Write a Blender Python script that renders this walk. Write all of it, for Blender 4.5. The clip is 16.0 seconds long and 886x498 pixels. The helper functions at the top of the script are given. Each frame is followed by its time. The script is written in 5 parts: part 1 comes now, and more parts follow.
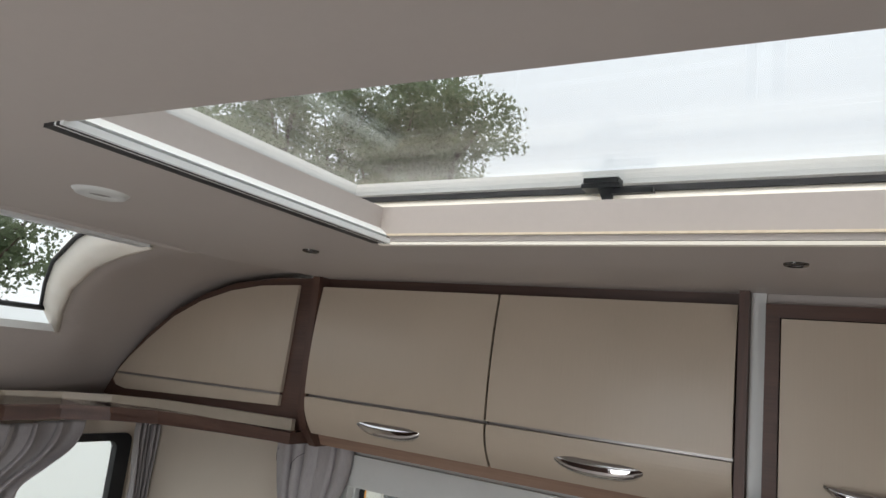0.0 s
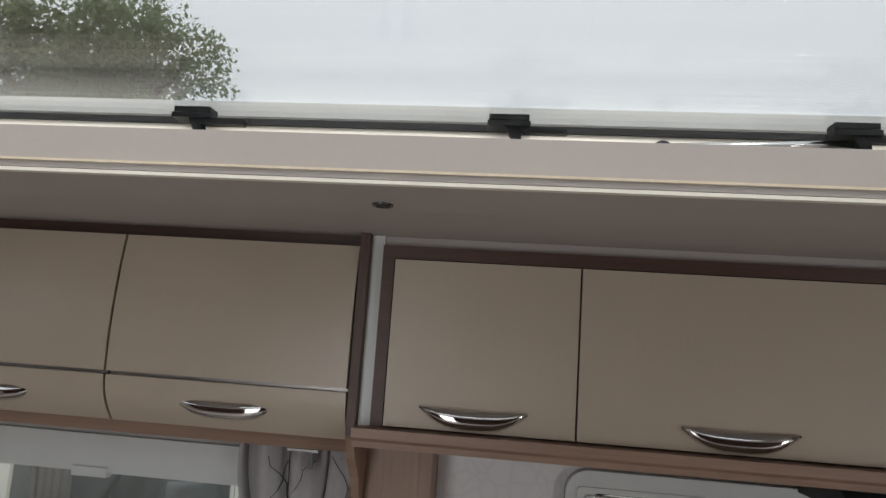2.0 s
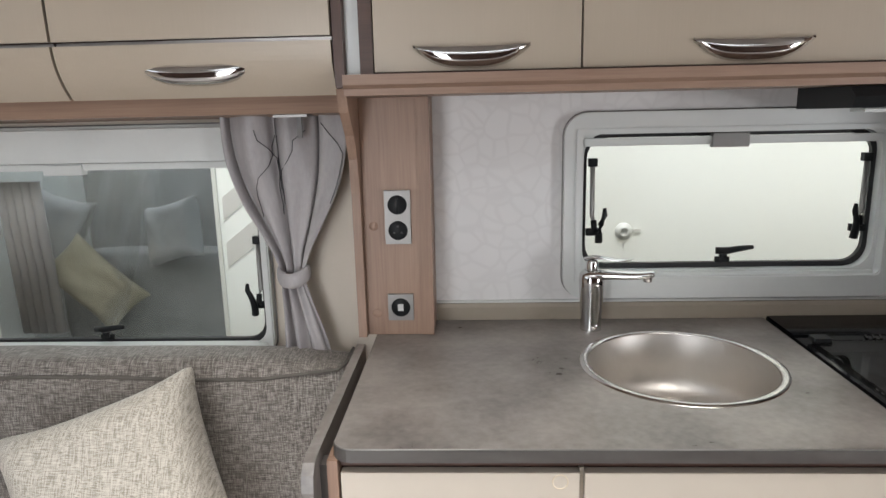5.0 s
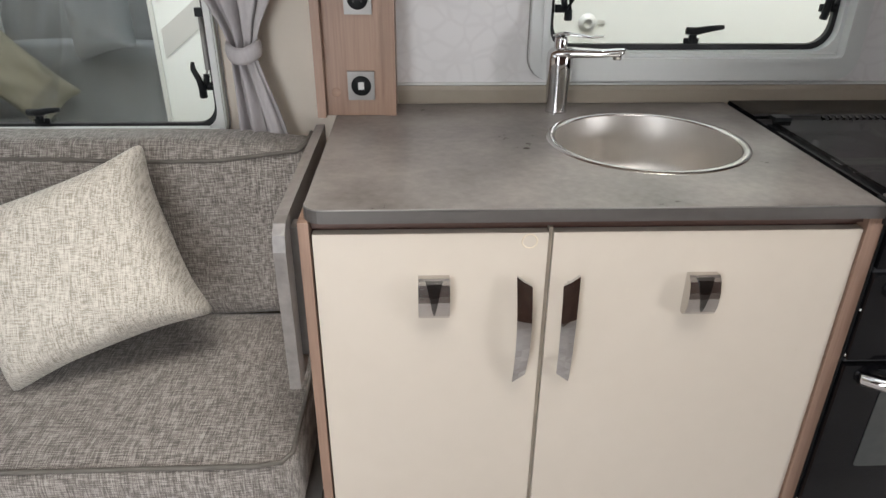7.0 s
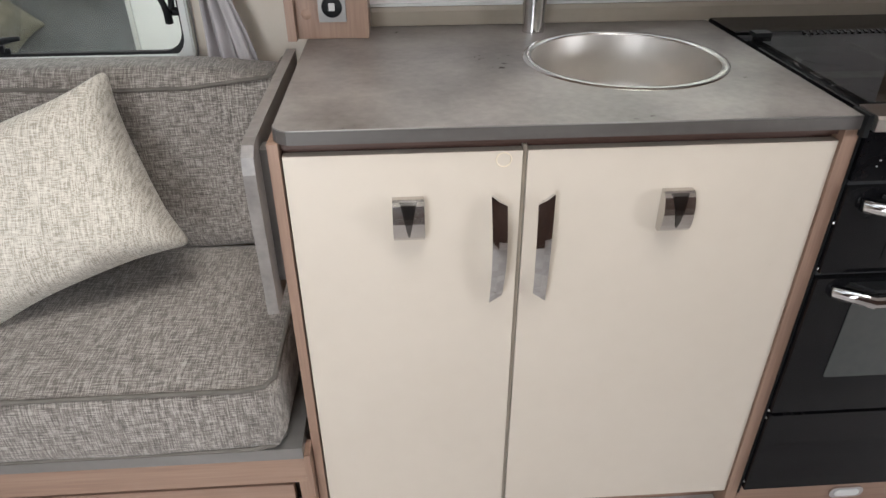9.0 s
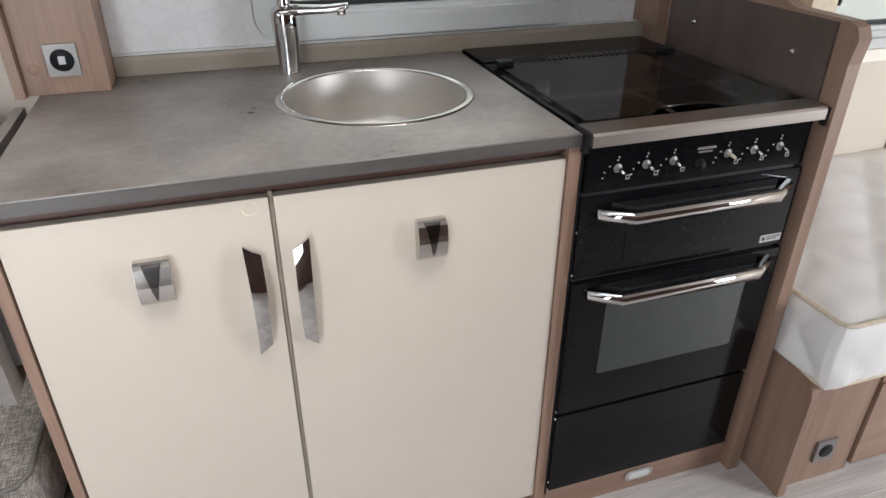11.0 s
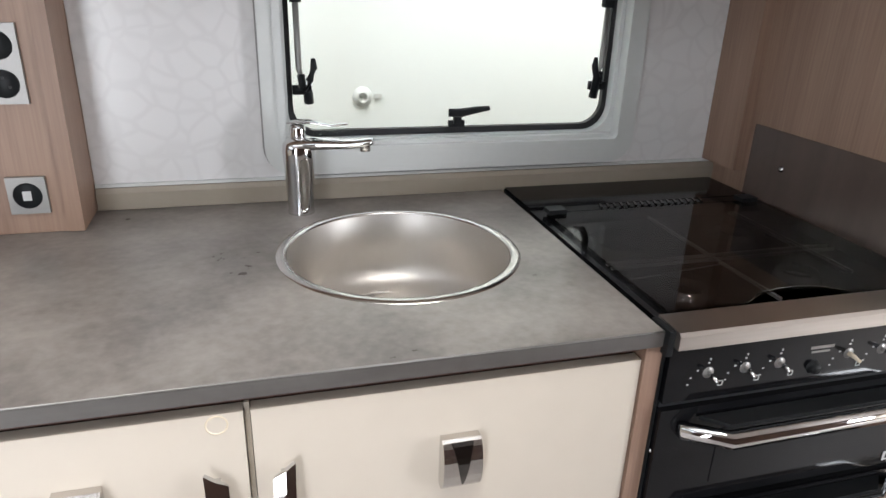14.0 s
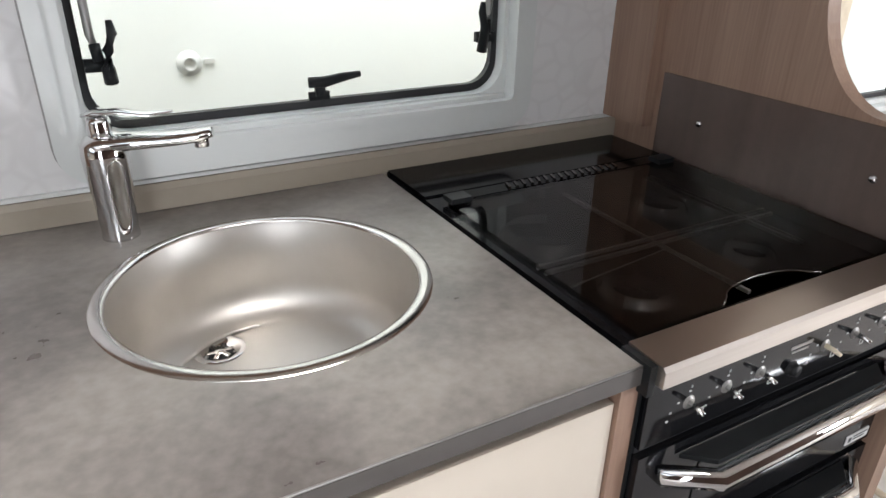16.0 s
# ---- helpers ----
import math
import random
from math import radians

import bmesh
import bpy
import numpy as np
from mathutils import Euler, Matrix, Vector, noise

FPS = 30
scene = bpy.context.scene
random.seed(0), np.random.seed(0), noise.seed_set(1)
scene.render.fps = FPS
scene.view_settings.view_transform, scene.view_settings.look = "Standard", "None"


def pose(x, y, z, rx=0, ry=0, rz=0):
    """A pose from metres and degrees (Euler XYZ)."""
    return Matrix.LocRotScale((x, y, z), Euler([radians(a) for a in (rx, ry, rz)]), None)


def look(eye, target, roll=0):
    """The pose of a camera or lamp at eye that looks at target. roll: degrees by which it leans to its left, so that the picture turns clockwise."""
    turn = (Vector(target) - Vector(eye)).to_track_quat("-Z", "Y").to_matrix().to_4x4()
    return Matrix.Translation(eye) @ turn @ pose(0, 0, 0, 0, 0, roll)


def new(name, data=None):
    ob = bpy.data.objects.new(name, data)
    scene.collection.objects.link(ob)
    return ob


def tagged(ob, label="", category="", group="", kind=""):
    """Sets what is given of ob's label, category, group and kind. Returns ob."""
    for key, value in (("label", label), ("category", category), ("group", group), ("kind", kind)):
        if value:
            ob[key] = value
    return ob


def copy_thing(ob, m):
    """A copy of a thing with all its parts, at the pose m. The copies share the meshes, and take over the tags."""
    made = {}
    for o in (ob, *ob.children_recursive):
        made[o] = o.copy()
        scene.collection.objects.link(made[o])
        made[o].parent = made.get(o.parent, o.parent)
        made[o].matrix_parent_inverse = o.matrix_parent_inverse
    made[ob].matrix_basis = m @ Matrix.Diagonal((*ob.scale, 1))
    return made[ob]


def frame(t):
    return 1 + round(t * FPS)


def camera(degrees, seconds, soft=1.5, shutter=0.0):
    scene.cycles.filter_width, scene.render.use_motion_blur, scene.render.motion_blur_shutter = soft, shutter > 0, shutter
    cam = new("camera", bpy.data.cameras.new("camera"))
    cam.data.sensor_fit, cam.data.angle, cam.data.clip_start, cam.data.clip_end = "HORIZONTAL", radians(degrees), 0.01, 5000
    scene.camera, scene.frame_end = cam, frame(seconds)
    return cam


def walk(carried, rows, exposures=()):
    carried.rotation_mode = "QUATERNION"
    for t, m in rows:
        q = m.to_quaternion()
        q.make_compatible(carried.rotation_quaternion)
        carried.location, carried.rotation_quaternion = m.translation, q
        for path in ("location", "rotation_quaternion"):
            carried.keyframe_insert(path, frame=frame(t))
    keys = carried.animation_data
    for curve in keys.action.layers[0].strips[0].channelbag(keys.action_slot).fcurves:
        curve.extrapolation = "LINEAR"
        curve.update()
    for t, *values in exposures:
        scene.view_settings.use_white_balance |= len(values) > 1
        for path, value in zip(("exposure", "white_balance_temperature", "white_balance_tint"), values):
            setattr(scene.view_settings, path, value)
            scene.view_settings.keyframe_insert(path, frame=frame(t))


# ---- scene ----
cam = camera(66.7, 16.0)
PATH = [
    (0, (0.021, 0.077, 1.656), (-1.014, 1.753, 1.999), 6.3),
    (0.5, (0.065, 0.091, 1.655), (-0.679, 1.91, 2.027), 6.2),
    (1, (0.107, 0.103, 1.657), (-0.411, 1.998, 2.029), 6.0),
    (1.5, (0.155, 0.124, 1.657), (-0.21, 2.06, 2.005), 5.2),
    (2, (0.18, 0.144, 1.648), (-0.069, 2.109, 1.927), 3.9),
    (2.5, (0.187, 0.163, 1.623), (-0.014, 2.144, 1.812), 2.9),
    (3, (0.179, 0.18, 1.586), (-0.053, 2.166, 1.627), 2.3),
    (3.2, (0.168, 0.183, 1.593), (-0.08, 2.166, 1.521), 1.9),
    (5.3, (0.07, 0.227, 1.393), (0.027, 2.168, 0.91), -1.6),
    (5.5, (0.06, 0.225, 1.379), (0.048, 2.152, 0.842), -1.7),
    (6, (0.056, 0.224, 1.352), (0.104, 2.103, 0.668), -1.6),
    (6.5, (0.046, 0.228, 1.331), (0.125, 2.051, 0.513), 0.1),
    (7, (0.042, 0.223, 1.315), (0.116, 2.007, 0.412), 0.4),
    (7.5, (0.042, 0.22, 1.301), (0.128, 1.971, 0.338), 0.5),
    (8, (0.046, 0.215, 1.29), (0.128, 1.932, 0.268), 0.2),
    (8.2, (0.047, 0.214, 1.284), (0.132, 1.918, 0.24), 0.0),
    (10.3, (0.145, 0.209, 1.287), (0.417, 1.885, 0.229), -1.0),
    (10.5, (0.163, 0.204, 1.296), (0.51, 1.881, 0.262), -0.9),
    (11, (0.201, 0.205, 1.299), (0.754, 1.856, 0.314), 0.2),
    (11.5, (0.234, 0.202, 1.294), (0.878, 1.822, 0.314), -0.1),
    (12, (0.236, 0.208, 1.296), (0.929, 1.806, 0.314), 0.1),
    (12.5, (0.218, 0.217, 1.326), (0.9, 1.862, 0.415), 1.0),
    (13, (0.184, 0.257, 1.332), (0.827, 1.962, 0.507), 2.2),
    (13.5, (0.195, 0.342, 1.325), (0.806, 2.08, 0.548), 2.8),
    (14, (0.277, 0.495, 1.324), (0.789, 2.275, 0.569), 1.9),
    (14.5, (0.322, 0.602, 1.306), (0.855, 2.351, 0.496), 2.0),
    (15, (0.326, 0.703, 1.299), (1.006, 2.366, 0.421), 1.7),
    (15.5, (0.326, 0.742, 1.303), (1.134, 2.348, 0.426), 1.0),
    (16, (0.324, 0.764, 1.3), (1.203, 2.33, 0.421), 1.1),
]
EXPO = [(0, 0.09, 6450, 10), (0.5, -0.11, 6450, 10), (1.5, -0.29, 6500, 10), (2.5, -0.14, 6400, 10), (3.0, 0.51, 6350, 10), (3.2, 0.61, 6350, 10), (5.5, 0.79, 6400, 10), (8.0, 0.89, 6350, 10), (12.0, 0.92, 6150, 10), (14.0, 1.11, 6200, 10), (16.0, 1.26, 6200, 10)]
walk(cam, [(t, look(eye, target, roll)) for t, eye, target, roll in PATH], exposures=EXPO)

# ---- world and light ----
world = bpy.data.worlds.new("world")
scene.world = world
world.use_nodes = True
wn, wl = world.node_tree.nodes, world.node_tree.links
wn.clear()
sky = wn.new("ShaderNodeTexSky")
sky.sky_type, sky.sun_disc = "NISHITA", False
sky.sun_elevation, sky.sun_rotation = radians(63), radians(170)
sky.air_density, sky.dust_density, sky.ozone_density = 1.0, 6.0, 0.6
cloud = wn.new("ShaderNodeMix")
cloud.data_type = "RGBA"
cloud.inputs[0].default_value = 0.75
cloud.inputs[7].default_value = (8.6, 8.9, 9.2, 1)
wbg, wout = wn.new("ShaderNodeBackground"), wn.new("ShaderNodeOutputWorld")
wbg.inputs[1].default_value = 0.15
wl.new(sky.outputs[0], cloud.inputs[6])
wl.new(cloud.outputs[2], wbg.inputs[0])
wl.new(wbg.outputs[0], wout.inputs[0])
sun = new("sun", bpy.data.lights.new("sun", "SUN"))
sun.data.energy, sun.data.angle, sun.data.color = 1.4, radians(30), (1.0, 0.96, 0.9)
sun.matrix_world = look((0, 0, 9), (-0.8, 4.5, 0))


def opening_light(name, at, towards, w, h, watts):
    """An area lamp for the sky's light in an opening of the unseen side wall."""
    lamp = new(name, bpy.data.lights.new(name, "AREA"))
    lamp.data.shape, lamp.data.size, lamp.data.size_y, lamp.data.energy = "RECTANGLE", w, h, watts
    lamp.data.color = (0.97, 0.985, 1.0)
    lamp.matrix_world = look(at, towards)
    lamp.visible_camera = True
    return lamp


opening_light("doorway_light", (-0.62, -0.55, 1.0), (-0.5, 1.0, 1.0), 0.55, 1.6, 9)
# fill lamp added to brighten the bed end, behind an invented opening
opening_light("bedroom_fill", (2.93, -0.545, 1.05), (1.9, 1.0, 0.6), 0.6, 0.8, 23)


# ---- materials ----
def material(name, base=(0.5, 0.5, 0.5), rough=0.5, metal=0.0):
    m = bpy.data.materials.new(name)
    m.use_nodes = True
    p = m.node_tree.nodes["Principled BSDF"]
    p.inputs["Base Color"].default_value = (*base, 1)
    p.inputs["Roughness"].default_value, p.inputs["Metallic"].default_value = rough, metal
    return m


def varied(name, a, b, rough=0.5, metal=0.0, scale=(4, 4, 4), detail=6, lo=0.35, hi=0.65, bump=0.0, fine=(60, 60, 60), fine_amount=0.25, rough_vary=0.08):
    """Two colours mixed by a large and a fine noise, with fine relief."""
    m = material(name, a, rough, metal)
    n, l = m.node_tree.nodes, m.node_tree.links
    p = n["Principled BSDF"]
    tc = n.new("ShaderNodeTexCoord")

    def noise_at(s):
        mp, nz = n.new("ShaderNodeMapping"), n.new("ShaderNodeTexNoise")
        mp.inputs["Scale"].default_value = s
        nz.inputs["Scale"].default_value, nz.inputs["Detail"].default_value = 1.0, detail
        l.new(tc.outputs["Object"], mp.inputs[0])
        l.new(mp.outputs[0], nz.inputs["Vector"])
        return nz.outputs[0]

    big, small = noise_at(scale), noise_at(fine)
    mix = n.new("ShaderNodeMath")
    mix.operation = "MULTIPLY_ADD"
    mix.inputs[1].default_value = fine_amount
    l.new(small, mix.inputs[0])
    bigger = n.new("ShaderNodeMath")
    bigger.operation, bigger.inputs[1].default_value = "MULTIPLY", 1 - fine_amount
    l.new(big, bigger.inputs[0])
    l.new(bigger.outputs[0], mix.inputs[2])
    ramp = n.new("ShaderNodeValToRGB")
    ramp.color_ramp.elements[0].position, ramp.color_ramp.elements[1].position = lo, hi
    ramp.color_ramp.elements[0].color, ramp.color_ramp.elements[1].color = (*a, 1), (*b, 1)
    l.new(mix.outputs[0], ramp.inputs[0])
    l.new(ramp.outputs[0], p.inputs["Base Color"])
    rv = n.new("ShaderNodeMapRange")
    rv.inputs[3].default_value, rv.inputs[4].default_value = max(0.02, rough - rough_vary), min(1, rough + rough_vary)
    l.new(mix.outputs[0], rv.inputs[0])
    l.new(rv.outputs[0], p.inputs["Roughness"])
    if bump:
        bp = n.new("ShaderNodeBump")
        bp.inputs["Strength"].default_value, bp.inputs["Distance"].default_value = bump, 0.002
        l.new(small, bp.inputs["Height"])
        l.new(bp.outputs[0], p.inputs["Normal"])
    return m


def woven(name, a, b, c, pitch=420.0, bump=0.5):
    """Slubbed cloth: long thin threads both ways, in three shades."""
    m = material(name, a, 0.95)
    n, l = m.node_tree.nodes, m.node_tree.links
    p = n["Principled BSDF"]
    p.inputs["Sheen Weight"].default_value = 0.25
    tc = n.new("ShaderNodeTexCoord")
    outs = []
    for s in ((pitch, pitch * 0.08, pitch * 0.08), (pitch * 0.08, pitch, pitch)):
        mp, nz = n.new("ShaderNodeMapping"), n.new("ShaderNodeTexNoise")
        mp.inputs["Scale"].default_value = s
        nz.inputs["Scale"].default_value, nz.inputs["Detail"].default_value = 1.0, 3
        l.new(tc.outputs["Object"], mp.inputs[0])
        l.new(mp.outputs[0], nz.inputs["Vector"])
        outs.append(nz.outputs[0])
    add = n.new("ShaderNodeMath")
    add.operation = "ADD"
    l.new(outs[0], add.inputs[0])
    l.new(outs[1], add.inputs[1])
    half = n.new("ShaderNodeMath")
    half.operation, half.inputs[1].default_value = "MULTIPLY", 0.5
    l.new(add.outputs[0], half.inputs[0])
    ramp = n.new("ShaderNodeValToRGB")
    e = ramp.color_ramp.elements
    e[0].position, e[1].position = 0.40, 0.60
    e[0].color, e[1].color = (*a, 1), (*c, 1)
    mid = e.new(0.5)
    mid.color = (*b, 1)
    l.new(half.outputs[0], ramp.inputs[0])
    l.new(ramp.outputs[0], p.inputs["Base Color"])
    bp = n.new("ShaderNodeBump")
    bp.inputs["Strength"].default_value, bp.inputs["Distance"].default_value = bump, 0.0015
    l.new(half.outputs[0], bp.inputs["Height"])
    l.new(bp.outputs[0], p.inputs["Normal"])
    return m


def wood(name, a, b, grain="z", rough=0.45, vary=0.0):
    along = {"x": (1.2, 26, 26), "y": (26, 1.2, 26), "z": (26, 26, 1.2)}[grain]
    fine = {"x": (9, 240, 240), "y": (240, 9, 240), "z": (240, 240, 9)}[grain]
    m = varied(name, a, b, rough, 0, along, 5, 0.36, 0.66, 0.12, fine, 0.38)
    if vary:
        n, l = m.node_tree.nodes, m.node_tree.links
        info, hsv = n.new("ShaderNodeObjectInfo"), n.new("ShaderNodeHueSaturation")
        rng = n.new("ShaderNodeMapRange")
        rng.inputs[3].default_value, rng.inputs[4].default_value = 1 - vary, 1 + vary
        l.new(info.outputs["Random"], rng.inputs[0])
        l.new(rng.outputs[0], hsv.inputs["Value"])
        p = n["Principled BSDF"]
        l.new(p.inputs["Base Color"].links[0].from_socket, hsv.inputs["Color"])
        l.new(hsv.outputs[0], p.inputs["Base Color"])
    return m


def pebbled(name, ground, line, scale=26.0):
    """Wallboard printed with pale pebbles of uneven size."""
    m = material(name, ground, 0.22)
    n, l = m.node_tree.nodes, m.node_tree.links
    p = n["Principled BSDF"]
    tc, warp, vec = n.new("ShaderNodeTexCoord"), n.new("ShaderNodeTexNoise"), n.new("ShaderNodeMixRGB")
    warp.inputs["Scale"].default_value = 7.0
    vec.inputs[0].default_value = 0.06
    l.new(tc.outputs["Object"], warp.inputs["Vector"])
    l.new(tc.outputs["Object"], vec.inputs[1])
    l.new(warp.outputs[1], vec.inputs[2])
    mp = n.new("ShaderNodeMapping")
    mp.inputs["Scale"].default_value = (1, 0.0, 1)
    l.new(vec.outputs[0], mp.inputs[0])
    vo = n.new("ShaderNodeTexVoronoi")
    vo.feature = "DISTANCE_TO_EDGE"
    vo.inputs["Scale"].default_value = scale
    l.new(mp.outputs[0], vo.inputs["Vector"])
    ramp = n.new("ShaderNodeValToRGB")
    e = ramp.color_ramp.elements
    e[0].position, e[1].position = 0.03, 0.13
    e[0].color, e[1].color = (*line, 1), (*ground, 1)
    l.new(vo.outputs[0], ramp.inputs[0])
    blot = n.new("ShaderNodeTexNoise")
    blot.inputs["Scale"].default_value, blot.inputs["Detail"].default_value = 9.0, 5
    l.new(tc.outputs["Object"], blot.inputs["Vector"])
    fade = n.new("ShaderNodeMixRGB")
    fade.inputs[1].default_value = (*[(u * 0.6 + v * 0.4) for u, v in zip(ground, line)], 1)
    l.new(blot.outputs[0], fade.inputs[0])
    l.new(ramp.outputs[0], fade.inputs[2])
    l.new(fade.outputs[0], p.inputs["Base Color"])
    return m


def clear(name, tint=(1, 1, 1), rough=0.0, gloss=1.0):
    """Thin pane: what lies behind it shows through, with a Fresnel gloss."""
    m = bpy.data.materials.new(name)
    m.use_nodes = True
    n, l = m.node_tree.nodes, m.node_tree.links
    n.clear()
    t, g, lw, pw, ad, mx, o = (n.new("ShaderNode" + k) for k in ("BsdfTransparent", "BsdfGlossy", "LayerWeight", "Math", "Math", "MixShader", "OutputMaterial"))
    t.inputs[0].default_value = (*tint, 1)
    g.inputs["Roughness"].default_value = rough
    lw.inputs[0].default_value = 0.5
    pw.operation, pw.inputs[1].default_value = "POWER", 5.0
    ad.operation, ad.inputs[1].default_value, ad.inputs[2].default_value = "MULTIPLY_ADD", 0.85 * gloss, 0.04 * gloss
    l.new(lw.outputs["Facing"], pw.inputs[0])
    l.new(pw.outputs[0], ad.inputs[0])
    l.new(ad.outputs[0], mx.inputs[0])
    l.new(t.outputs[0], mx.inputs[1])
    l.new(g.outputs[0], mx.inputs[2])
    l.new(mx.outputs[0], o.inputs[0])
    return m


